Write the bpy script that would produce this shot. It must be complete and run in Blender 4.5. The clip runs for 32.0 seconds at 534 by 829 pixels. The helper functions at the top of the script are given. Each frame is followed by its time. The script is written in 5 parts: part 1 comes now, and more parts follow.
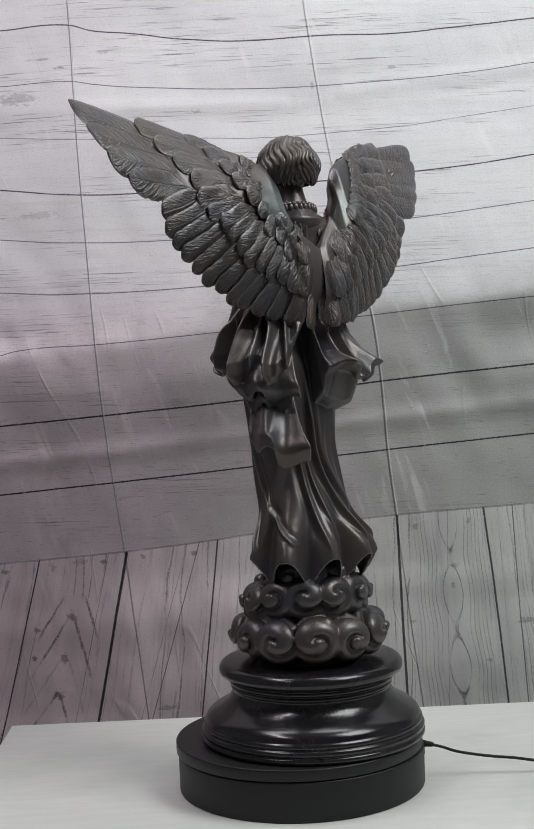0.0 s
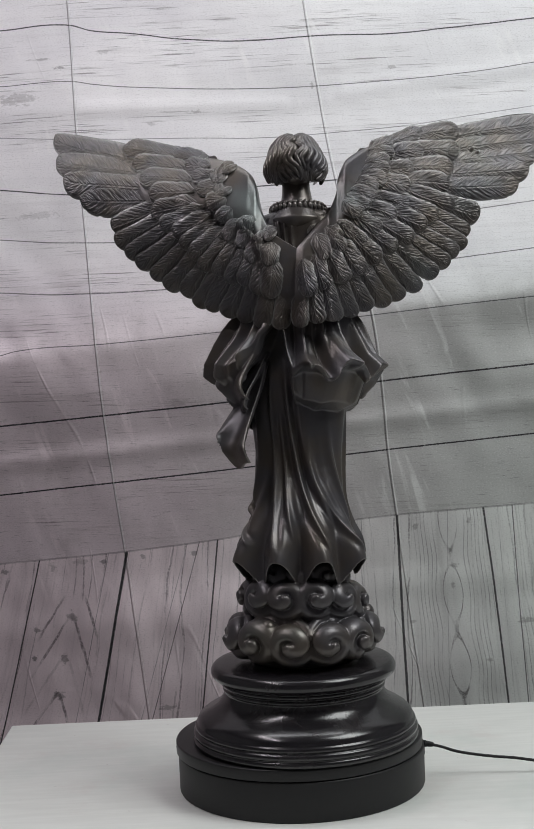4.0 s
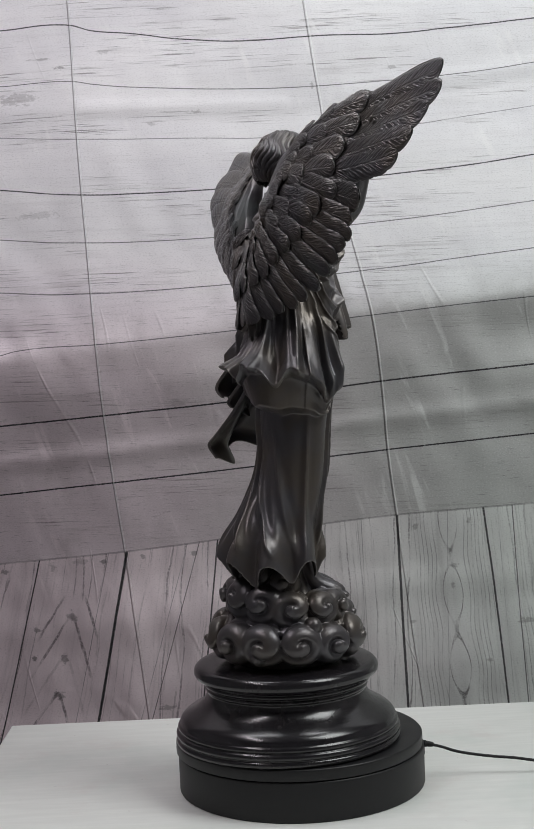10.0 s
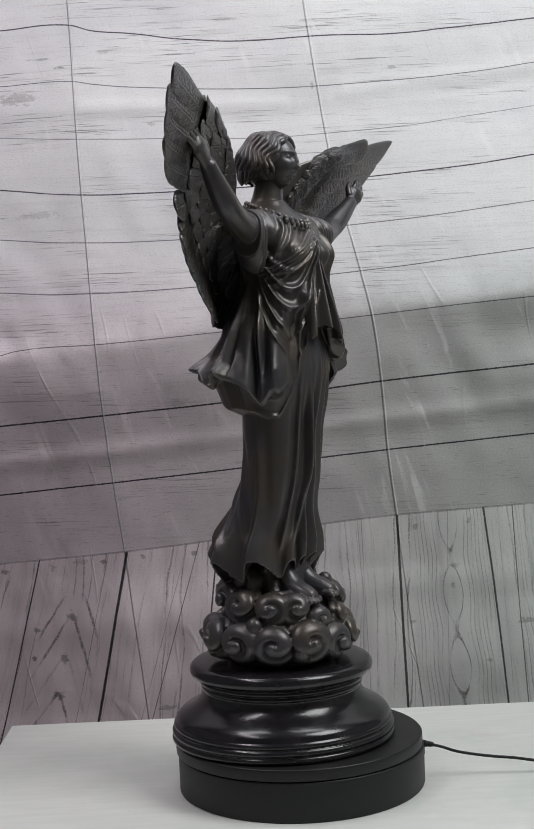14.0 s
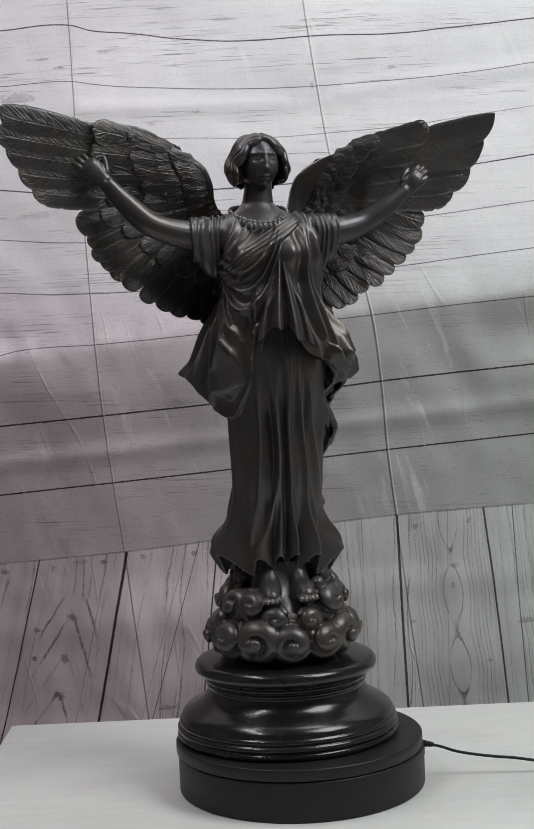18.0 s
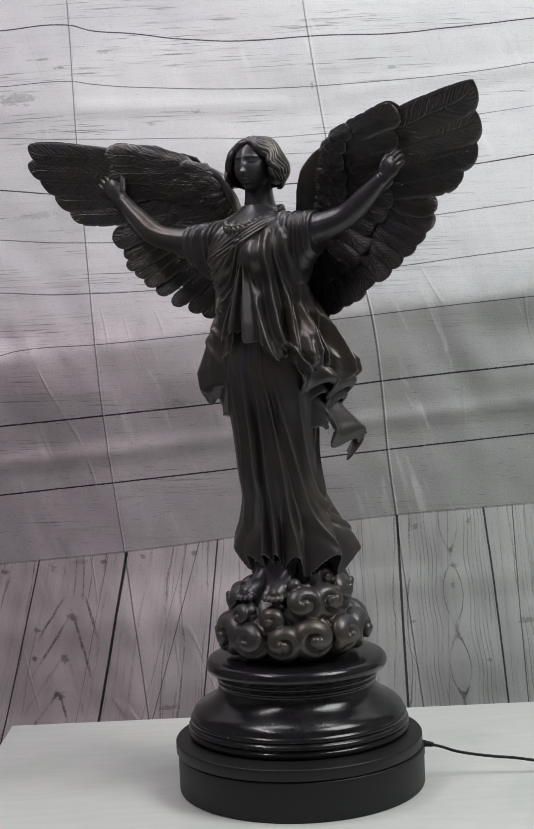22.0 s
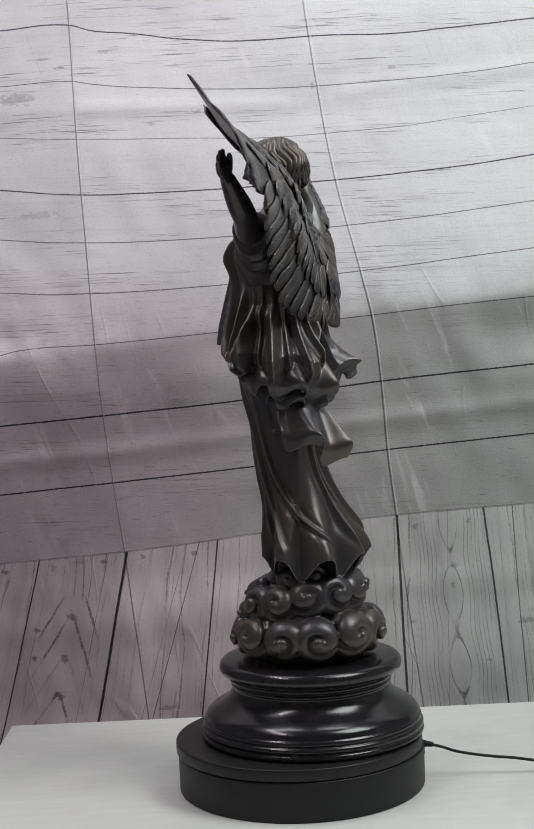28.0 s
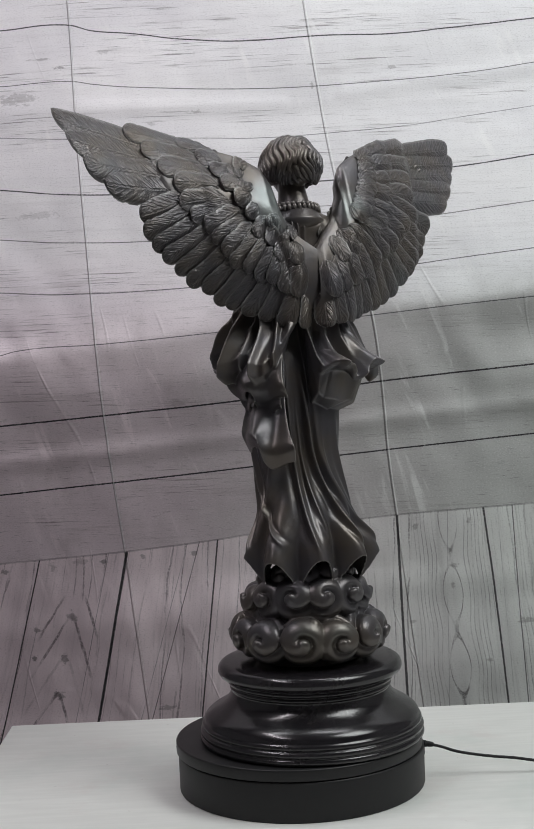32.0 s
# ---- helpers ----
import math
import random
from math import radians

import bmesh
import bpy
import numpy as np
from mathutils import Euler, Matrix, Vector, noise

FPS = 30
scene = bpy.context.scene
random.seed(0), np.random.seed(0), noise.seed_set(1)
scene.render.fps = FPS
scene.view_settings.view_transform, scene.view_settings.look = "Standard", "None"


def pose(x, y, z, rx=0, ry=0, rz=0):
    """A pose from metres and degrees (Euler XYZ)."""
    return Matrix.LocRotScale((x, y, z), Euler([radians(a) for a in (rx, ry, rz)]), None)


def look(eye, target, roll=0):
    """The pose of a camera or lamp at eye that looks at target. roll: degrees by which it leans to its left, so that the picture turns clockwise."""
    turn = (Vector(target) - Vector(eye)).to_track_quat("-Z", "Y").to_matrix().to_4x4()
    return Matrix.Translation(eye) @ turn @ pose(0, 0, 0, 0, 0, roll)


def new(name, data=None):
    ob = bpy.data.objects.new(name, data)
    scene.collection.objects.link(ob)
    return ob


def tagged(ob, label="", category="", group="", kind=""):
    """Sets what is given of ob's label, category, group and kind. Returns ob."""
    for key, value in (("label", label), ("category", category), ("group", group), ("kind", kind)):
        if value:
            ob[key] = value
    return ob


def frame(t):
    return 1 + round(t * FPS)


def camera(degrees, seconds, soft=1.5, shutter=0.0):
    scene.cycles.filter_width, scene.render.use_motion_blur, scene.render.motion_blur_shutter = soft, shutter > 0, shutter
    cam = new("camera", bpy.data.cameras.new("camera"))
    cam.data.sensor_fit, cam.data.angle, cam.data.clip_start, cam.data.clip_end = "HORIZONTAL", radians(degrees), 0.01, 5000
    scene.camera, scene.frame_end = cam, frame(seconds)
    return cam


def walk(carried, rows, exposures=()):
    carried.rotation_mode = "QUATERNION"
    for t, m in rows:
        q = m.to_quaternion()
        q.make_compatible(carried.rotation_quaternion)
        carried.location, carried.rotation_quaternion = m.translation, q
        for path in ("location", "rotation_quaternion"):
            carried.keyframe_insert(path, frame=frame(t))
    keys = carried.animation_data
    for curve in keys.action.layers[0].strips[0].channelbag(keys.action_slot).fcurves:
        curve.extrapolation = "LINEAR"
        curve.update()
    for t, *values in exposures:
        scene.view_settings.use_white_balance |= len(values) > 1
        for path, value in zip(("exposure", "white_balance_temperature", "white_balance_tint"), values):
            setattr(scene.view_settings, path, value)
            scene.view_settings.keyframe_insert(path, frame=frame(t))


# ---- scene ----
# ---- camera: it stands still ----
cam = camera(22.87, 32.0, soft=0.5)
EYE = Vector((0.0, -1.5974, 0.5192))
VIEW = EYE + Vector((-0.01414, 0.99899, -0.04267))
walk(cam, [(0.0, look(EYE, VIEW, -2.409)), (32.0, look(EYE, VIEW, -2.409))])

# ---- light: ceiling panels of a plain studio room ----
world = bpy.data.worlds.new("world")
scene.world = world
world.use_nodes = True
world.node_tree.nodes["Background"].inputs[0].default_value = (0.75, 0.8, 0.9, 1)
world.node_tree.nodes["Background"].inputs[1].default_value = 0.3
scene.view_settings.exposure = 0.0


def area_lamp(name, eye, target, sx, sy, power, colour):
    data = bpy.data.lights.new(name, "AREA")
    data.shape, data.size, data.size_y = "RECTANGLE", sx, sy
    data.energy, data.color = power, colour
    ob = new(name, data)
    ob.matrix_world = look(eye, target)
    return ob


area_lamp("ceiling_panel_light", (1.05, -0.50, 1.74), (0.70, -0.30, 0.3), 0.80, 0.90, 20.6, (0.968, 1.0, 0.992))
area_lamp("ceiling_tube_light", (-0.80, -0.45, 1.80), (-0.80, -0.45, 0.0), 0.06, 1.1, 8.2, (1.0, 0.93, 0.985))
area_lamp("ceiling_backdrop_light", (-0.05, 0.10, 1.82), (-0.05, 0.13, 0.0), 1.4, 0.2, 6.9, (0.96, 0.975, 1.0))


# ---- materials ----
class Nodes:
    """A small builder for node materials."""

    def __init__(self, name):
        self.mat = bpy.data.materials.new(name)
        self.mat.use_nodes = True
        self.tree = self.mat.node_tree
        self.bsdf = self.tree.nodes["Principled BSDF"]

    def node(self, kind, **values):
        n = self.tree.nodes.new(kind)
        for key, value in values.items():
            n.inputs[key.replace("_", " ")].default_value = value
        return n

    def link(self, a, b):
        self.tree.links.new(a, b)

    def put(self, socket, value):
        if isinstance(value, (int, float)):
            socket.default_value = value
        elif isinstance(value, tuple):
            socket.default_value = value if len(value) == 4 else (*value, 1)
        else:
            self.link(value, socket)

    def m(self, op, a, b=0.0, c=0.0):
        n = self.tree.nodes.new("ShaderNodeMath")
        n.operation = op
        for i, v in enumerate((a, b, c)):
            self.put(n.inputs[i], v)
        return n.outputs[0]

    def mix(self, fac, a, b, kind="MIX"):
        n = self.tree.nodes.new("ShaderNodeMix")
        n.data_type, n.blend_type = "RGBA", kind
        self.put(n.inputs[0], fac)
        self.put(n.inputs[6], a)
        self.put(n.inputs[7], b)
        return n.outputs[2]

    def ramp(self, fac, stops):
        n = self.tree.nodes.new("ShaderNodeValToRGB")
        while len(n.color_ramp.elements) < len(stops):
            n.color_ramp.elements.new(0.5)
        for e, (at, c) in zip(n.color_ramp.elements, stops):
            e.position = at
            e.color = (c, c, c, 1) if isinstance(c, (int, float)) else (*c, 1)
        self.put(n.inputs[0], fac)
        return n.outputs[0]

    def coords(self, which="Object", scale=(1, 1, 1), source=None):
        if source is None:
            source = self.tree.nodes.new("ShaderNodeTexCoord").outputs[which]
        n = self.tree.nodes.new("ShaderNodeMapping")
        n.inputs["Scale"].default_value = scale
        self.link(source, n.inputs["Vector"])
        return n.outputs[0]

    def noise(self, vector, scale, detail=4.0, rough=0.55, distort=0.0):
        n = self.node("ShaderNodeTexNoise", Scale=scale, Detail=detail, Roughness=rough, Distortion=distort)
        self.link(vector, n.inputs["Vector"])
        return n.outputs[0]

    def smooth(self, x, lo, hi, a=0.0, b=1.0):
        n = self.tree.nodes.new("ShaderNodeMapRange")
        n.interpolation_type = "SMOOTHSTEP"
        self.put(n.inputs[0], x)
        for i, v in enumerate((lo, hi, a, b)):
            n.inputs[i + 1].default_value = v
        return n.outputs[0]

    def bump(self, height, strength, distance, below=None):
        n = self.node("ShaderNodeBump", Strength=strength, Distance=distance)
        self.link(height, n.inputs["Height"])
        if below is not None:
            self.link(below, n.inputs["Normal"])
        return n.outputs[0]

    def finish(self, colour=None, rough=None, normal=None, **values):
        for key, value in (("Base Color", colour), ("Roughness", rough), ("Normal", normal)):
            if value is not None:
                self.put(self.bsdf.inputs[key], value)
        for key, value in values.items():
            self.put(self.bsdf.inputs[key.replace("_", " ")], value)
        return self.mat


def make_bronze():
    n = Nodes("patinated_bronze")
    at = n.coords()
    big = n.noise(at, 14.0, 3.0)
    fine = n.noise(at, 160.0, 4.0, 0.65)
    edge = n.tree.nodes.new("ShaderNodeNewGeometry").outputs["Pointiness"]
    worn = n.smooth(edge, 0.505, 0.57)
    dark = n.mix(n.smooth(big, 0.35, 0.68), (0.080, 0.076, 0.083), (0.100, 0.084, 0.070))
    colour = n.mix(n.m("MULTIPLY", worn, 0.55), dark, (0.26, 0.24, 0.225))
    colour = n.mix(n.smooth(n.noise(at, 9.0, 2.0), 0.60, 0.75, 0.0, 0.35), colour, (0.12, 0.14, 0.135))
    uv = n.tree.nodes.new("ShaderNodeUVMap").outputs[0]
    sep = n.tree.nodes.new("ShaderNodeSeparateXYZ")
    n.link(uv, sep.inputs[0])
    across = n.m("ABSOLUTE", sep.outputs[1])
    vane = n.m("LESS_THAN", across, 1.5)
    phase = n.m("SUBTRACT", sep.outputs[0], n.m("MULTIPLY", across, 0.020))
    lay = n.tree.nodes.new("ShaderNodeCombineXYZ")
    n.link(n.m("MULTIPLY", phase, 230.0), lay.inputs[0])
    n.link(n.m("MULTIPLY", sep.outputs[1], 1.6), lay.inputs[1])
    barbs = n.smooth(n.noise(lay.outputs[0], 1.0, 2.0, 0.6), 0.36, 0.62)
    shaft = n.smooth(across, 0.03, 0.09, 1.0, 0.0)
    height = n.m("MULTIPLY", n.m("SUBTRACT", barbs, n.m("MULTIPLY", shaft, 0.8)), vane)
    lumps = n.bump(n.m("ADD", fine, n.m("MULTIPLY", big, 2.0)), 0.25, 0.0012)
    normal = n.bump(height, 0.54, 0.0014, lumps)
    # feather edges: rubbing, plus an edge highlight put into the colour
    rim = n.m("MULTIPLY", n.smooth(across, 0.74, 0.97, 0.0, 0.55), vane)
    colour = n.mix(n.m("MULTIPLY", n.m("MULTIPLY", vane, n.smooth(barbs, 0.4, 0.0, 0.0, 0.35)), 1.0), colour, (0.035, 0.033, 0.036))
    colour = n.mix(rim, colour, (0.27, 0.265, 0.262))
    # pale green-grey patches at the two wing roots
    pale_patch = 0.0
    for cx, cy, cz in ((0.030, 0.030, 0.545), (-0.062, 0.030, 0.550)):
        gap = n.node("ShaderNodeVectorMath")
        gap.operation = "DISTANCE"
        n.link(at, gap.inputs[0])
        gap.inputs[1].default_value = (cx, cy, cz)
        spot = n.m("ADD", gap.outputs["Value"], n.m("MULTIPLY", n.m("SUBTRACT", n.noise(at, 40.0, 3.0), 0.5), 0.03))
        pale_patch = n.m("MAXIMUM", pale_patch, n.smooth(spot, 0.012, 0.040, 0.55, 0.0))
    colour = n.mix(pale_patch, colour, (0.20, 0.235, 0.235))
    rough = n.m("ADD", n.m("MULTIPLY", fine, 0.22), 0.25)
    return n.finish(colour, rough, normal, Metallic=0.50, Specular_IOR_Level=0.6)


def make_marble():
    n = Nodes("polished_black_marble")
    at = n.coords()
    veins = n.smooth(n.m("ABSOLUTE", n.m("SUBTRACT", n.noise(at, 9.0, 6.0, 0.6, 0.8), 0.5)), 0.0, 0.02, 1.0, 0.0)
    cloud = n.noise(at, 22.0, 5.0)
    colour = n.mix(n.smooth(cloud, 0.4, 0.75), (0.011, 0.010, 0.012), (0.024, 0.021, 0.023))
    colour = n.mix(n.m("MULTIPLY", veins, 0.12), colour, (0.06, 0.055, 0.05))
    rough = n.m("ADD", n.m("MULTIPLY", n.noise(at, 40.0, 5.0), 0.10), 0.150)
    return n.finish(colour, rough, n.bump(n.noise(at, 25.0, 2.0), 0.03, 0.002), Specular_IOR_Level=0.55)


def make_plastic(name, base, rough, spread=0.12):
    n = Nodes(name)
    at = n.coords()
    grain = n.noise(at, 420.0, 3.0)
    dust = n.noise(at, 30.0, 5.0, 0.65)
    colour = n.mix(n.smooth(dust, 0.5, 0.8, 0.0, 0.5), (base, base, base * 1.06), (base * 1.9, base * 1.9, base * 1.9))
    return n.finish(colour, n.m("ADD", n.m("MULTIPLY", dust, spread), rough), n.bump(grain, 0.15, 0.0004), Specular_IOR_Level=0.35)


def make_table_paint():
    n = Nodes("white_painted_board")
    at = n.coords("Object", (1.6, 14.0, 1.0))
    flat = n.coords()
    grain = n.noise(at, 6.0, 7.0, 0.6, 0.3)
    stain = n.noise(flat, 5.0, 4.0, 0.6)
    specks = n.smooth(n.noise(flat, 70.0, 3.0), 0.70, 0.76)
    colour = n.mix(n.smooth(grain, 0.35, 0.7), (0.74, 0.75, 0.72), (0.79, 0.80, 0.77))
    colour = n.mix(n.smooth(stain, 0.45, 0.75, 0.0, 0.45), colour, (0.56, 0.62, 0.585))
    colour = n.mix(n.smooth(n.noise(flat, 9.0, 5.0, 0.65), 0.52, 0.72, 0.0, 0.35), colour, (0.66, 0.60, 0.58))
    colour = n.mix(n.m("MULTIPLY", specks, 0.35), colour, (0.42, 0.40, 0.37))
    return n.finish(colour, n.m("ADD", n.m("MULTIPLY", stain, 0.2), 0.35), n.bump(grain, 0.12, 0.001))


def make_wall_paint(name, base):
    n = Nodes(name)
    at = n.coords()
    patch = n.noise(at, 1.2, 4.0)
    fine = n.noise(at, 120.0, 3.0)
    colour = n.mix(n.smooth(patch, 0.3, 0.7), base, tuple(c * 0.88 for c in base))
    return n.finish(colour, 0.8, n.bump(fine, 0.2, 0.001))


BRONZE = make_bronze()
MARBLE = make_marble()
PLATTER_BLACK = make_plastic("black_satin_platter", 0.012, 0.36)
BODY_BLACK = make_plastic("black_moulded_plastic", 0.013, 0.42)
RUBBER = make_plastic("black_cable_rubber", 0.010, 0.5)
TABLE_WHITE = make_table_paint()


# ---- printed cloth backdrop ----
def cloth_profile(x, z):
    """How far back the hanging cloth lies at x, z."""
    y = np.interp(z, [-0.7, -0.05, 0.18, 0.30, 0.50, 0.57, 0.66, 0.9, 1.5], [0.53, 0.515, 0.494, 0.470, 0.425, 0.415, 0.43, 0.47, 0.54])
    return y


def make_print():
    """A cotton backdrop printed with whitewashed boards over a plank floor."""
    n = Nodes("printed_plank_cloth")
    uv = n.tree.nodes.new("ShaderNodeUVMap").outputs[0]
    sep = n.tree.nodes.new("ShaderNodeSeparateXYZ")
    n.link(uv, sep.inputs[0])
    u, v = sep.outputs[0], sep.outputs[1]

    def curve(source, points, lo, span, out_lo, out_span):
        node = n.tree.nodes.new("ShaderNodeFloatCurve")
        c = node.mapping.curves[0]
        pts = [((a - lo) / span, (b - out_lo) / out_span) for a, b in points]
        slope0 = (pts[1][1] - pts[0][1]) / (pts[1][0] - pts[0][0])
        slope1 = (pts[-1][1] - pts[-2][1]) / (pts[-1][0] - pts[-2][0])
        pts = [(0.0, pts[0][1] - slope0 * pts[0][0])] + pts + [(1.0, pts[-1][1] + slope1 * (1 - pts[-1][0]))]
        node.mapping.use_clip = False
        c.points[0].location = pts[0]
        c.points[1].location = pts[-1]
        for a, b in pts[1:-1]:
            c.points.new(a, b)
        node.mapping.update()
        n.put(node.inputs["Value"], n.m("DIVIDE", n.m("SUBTRACT", source, lo), span))
        return n.m("ADD", n.m("MULTIPLY", node.outputs[0], out_span), out_lo)

    along_u = lambda pts: curve(u, pts, -0.7, 1.4, -0.3, 1.5)
    along_v = lambda pts: curve(v, sorted((b, a) for a, b in pts), -0.3, 1.5, -0.7, 1.4)
    boards = n.coords(source=uv, scale=(3.0, 46.0, 1.0))
    lean = n.m("SUBTRACT", u, n.m("MULTIPLY", n.m("SUBTRACT", 0.06, n.m("MULTIPLY", u, 0.52)), v))
    board_uv = n.tree.nodes.new("ShaderNodeCombineXYZ")
    n.link(lean, board_uv.inputs[0])
    n.link(v, board_uv.inputs[1])
    board_uv = board_uv.outputs[0]
    planks = n.coords(source=board_uv, scale=(75.0, 1.6, 1.0))
    ragged = n.noise(n.coords(source=uv), 260.0, 3.0)
    fade = n.noise(n.coords(source=uv), 22.0, 3.0)

    floor_edge = along_u([(-0.462, 0.205), (-0.293, 0.219), (-0.125, 0.234), (-0.058, 0.242), (0.167, 0.264), (0.292, 0.27), (0.383, 0.274)])
    is_floor = n.smooth(n.m("SUBTRACT", floor_edge, v), -0.001, 0.001)

    # wall boards
    grouped = n.smooth(n.noise(n.coords(source=uv, scale=(2.2, 13.0, 1.0)), 1.6, 2.0), 0.48, 0.62)
    grain = n.noise(boards, 2.2, 7.0, 0.62, 0.5)
    streak = n.noise(n.coords(source=uv, scale=(5.0, 190.0, 1.0)), 1.6, 4.0, 0.6)
    wash = n.noise(n.coords(source=uv, scale=(1.5, 4.0, 1.0)), 1.8, 3.0)
    wall = n.mix(n.smooth(wash, 0.3, 0.7), (0.72, 0.71, 0.735), (0.80, 0.79, 0.80))
    wall = n.mix(n.m("MULTIPLY", n.smooth(grouped, 0.0, 1.0, 0.30, 1.0), n.smooth(grain, 0.50, 0.70, 0.0, 0.50)), wall, (0.50, 0.48, 0.49))
    hair = n.noise(n.coords(source=uv, scale=(9.0, 420.0, 1.0)), 1.0, 3.0, 0.6)
    wall = n.mix(n.m("MULTIPLY", grouped, n.smooth(streak, 0.56, 0.68, 0.0, 0.45)), wall, (0.38, 0.36, 0.37))
    wall = n.mix(n.m("MULTIPLY", n.smooth(grouped, 0.0, 1.0, 0.10, 1.0), n.smooth(hair, 0.57, 0.66, 0.0, 0.95)), wall, (0.26, 0.245, 0.25))
    # shade under the cloth's bulge, put into the lower boards' colour
    low_shade = n.m("ADD", v, n.m("MULTIPLY", n.m("SUBTRACT", wash, 0.5), 0.10))
    low_shade = n.m("SUBTRACT", low_shade, n.m("MULTIPLY", u, 0.09))
    wall = n.mix(n.m("MULTIPLY", n.smooth(low_shade, 0.60, 0.56), n.smooth(u, -0.40, 0.25, 0.30, 0.66)), wall, (0.37, 0.35, 0.345))
    grime = n.noise(n.coords(source=uv, scale=(4.0, 3.0, 1.0)), 3.0, 6.0, 0.65)
    wall = n.mix(n.m("MULTIPLY", n.smooth(grime, 0.46, 0.68, 0.0, 0.50), n.smooth(v, 0.72, 0.52, 0.12, 1.0)), wall, (0.46, 0.45, 0.45))

    # floor planks: long wavering grain, with arched figure on some boards
    pgrain = n.noise(planks, 1.0, 7.0, 0.6, 0.3)
    speck = n.noise(n.coords(source=board_uv, scale=(160.0, 22.0, 1.0)), 1.0, 4.0, 0.6)
    floor = n.mix(n.smooth(n.noise(n.coords(source=uv, scale=(8.0, 2.0, 1.0)), 1.2, 3.0), 0.3, 0.7), (0.62, 0.595, 0.605), (0.82, 0.80, 0.80))
    floor = n.mix(n.smooth(pgrain, 0.48, 0.75, 0.0, 0.28), floor, (0.30, 0.28, 0.285))
    floor = n.mix(n.smooth(speck, 0.60, 0.74, 0.0, 0.25), floor, (0.22, 0.20, 0.205))
    sway = n.m("SUBTRACT", n.noise(n.coords(source=board_uv, scale=(9.0, 2.4, 1.0)), 1.0, 2.0), 0.5)
    shiver = n.m("SUBTRACT", n.noise(n.coords(source=board_uv, scale=(70.0, 26.0, 1.0)), 1.0, 3.0, 0.6), 0.5)
    dashed = n.smooth(n.noise(n.coords(source=board_uv, scale=(60.0, 14.0, 1.0)), 1.0, 3.0, 0.6), 0.36, 0.56, 0.15, 1.0)
    chipped = n.smooth(ragged, 0.34, 0.52, 0.35, 1.0)

    def contours(field, wide, keep):
        """Thin ink along every whole step of a field; keep: the share of the lines that show."""
        off = n.m("ABSOLUTE", n.m("SUBTRACT", n.m("FRACT", field), 0.5))
        lot = n.tree.nodes.new("ShaderNodeTexWhiteNoise")
        lot.noise_dimensions = "1D"
        n.link(n.m("FLOOR", field), lot.inputs["W"])
        ink = n.m("MULTIPLY", n.smooth(off, wide * 0.4, wide, 1.0, 0.0), n.smooth(lot.outputs["Value"], 0.75 - keep, 1.15 - keep, 0.0, 1.0))
        return n.m("MULTIPLY", n.m("MULTIPLY", ink, dashed), chipped)

    bold = n.m("ADD", n.m("MULTIPLY", lean, 80.0), n.m("ADD", n.m("MULTIPLY", sway, 6.0), n.m("MULTIPLY", shiver, 0.55)))
    slight = n.m("ADD", n.m("MULTIPLY", lean, 190.0), n.m("ADD", n.m("MULTIPLY", sway, 11.0), n.m("MULTIPLY", shiver, 0.8)))
    grainy = n.m("MAXIMUM", n.m("MULTIPLY", contours(bold, 0.13, 0.35), 0.80), n.m("MULTIPLY", contours(slight, 0.22, 0.25), n.smooth(fade, 0.42, 0.58, 0.0, 0.55)))
    # nested ovals down the middle of one board
    du = n.m("SUBTRACT", lean, 0.265)
    ripple = n.m("MULTIPLY", n.m("SUBTRACT", 1.0, n.m("COSINE", n.m("MULTIPLY", n.m("SUBTRACT", v, 0.133), 52.4))), 0.54)
    oval = n.m("SQRT", n.m("ADD", n.m("POWER", n.m("ABSOLUTE", n.m("DIVIDE", du, 0.0165)), 2.0), ripple))
    rings = contours(n.m("ADD", n.m("ADD", n.m("MULTIPLY", oval, 2.6), 0.9), n.m("MULTIPLY", shiver, 0.35)), 0.17, 0.62)
    rings = n.m("MULTIPLY", rings, n.m("MULTIPLY", n.smooth(oval, 0.80, 0.90), n.smooth(oval, 1.1, 1.8, 1.0, 0.62)))
    here = n.smooth(n.m("ABSOLUTE", du), 0.055, 0.068, 1.0, 0.0)
    grainy = n.mix(here, grainy, rings)
    # nested arches on another
    du = n.m("SUBTRACT", lean, -0.387)
    arch = n.m("DIVIDE", n.m("ADD", v, n.m("MULTIPLY", n.m("SQRT", n.m("ADD", n.m("MULTIPLY", du, du), 0.000025)), 2.2)), 0.066)
    arches = contours(n.m("ADD", n.m("ADD", arch, 0.58), n.m("MULTIPLY", shiver, 0.22)), 0.11, 0.75)
    here = n.m("MULTIPLY", n.smooth(n.m("ABSOLUTE", du), 0.040, 0.056, 1.0, 0.0), n.smooth(v, 0.135, 0.155, 1.0, 0.0))
    grainy = n.m("MULTIPLY", n.mix(here, grainy, arches), 0.78)
    floor = n.mix(grainy, floor, (0.10, 0.085, 0.092))
    colour = n.mix(is_floor, wall, floor)
    bent = n.tree.nodes.new("ShaderNodeCombineXYZ")
    n.link(n.m("ADD", n.m("MULTIPLY", u, 0.92), n.m("MULTIPLY", v, 0.30)), bent.inputs[0])
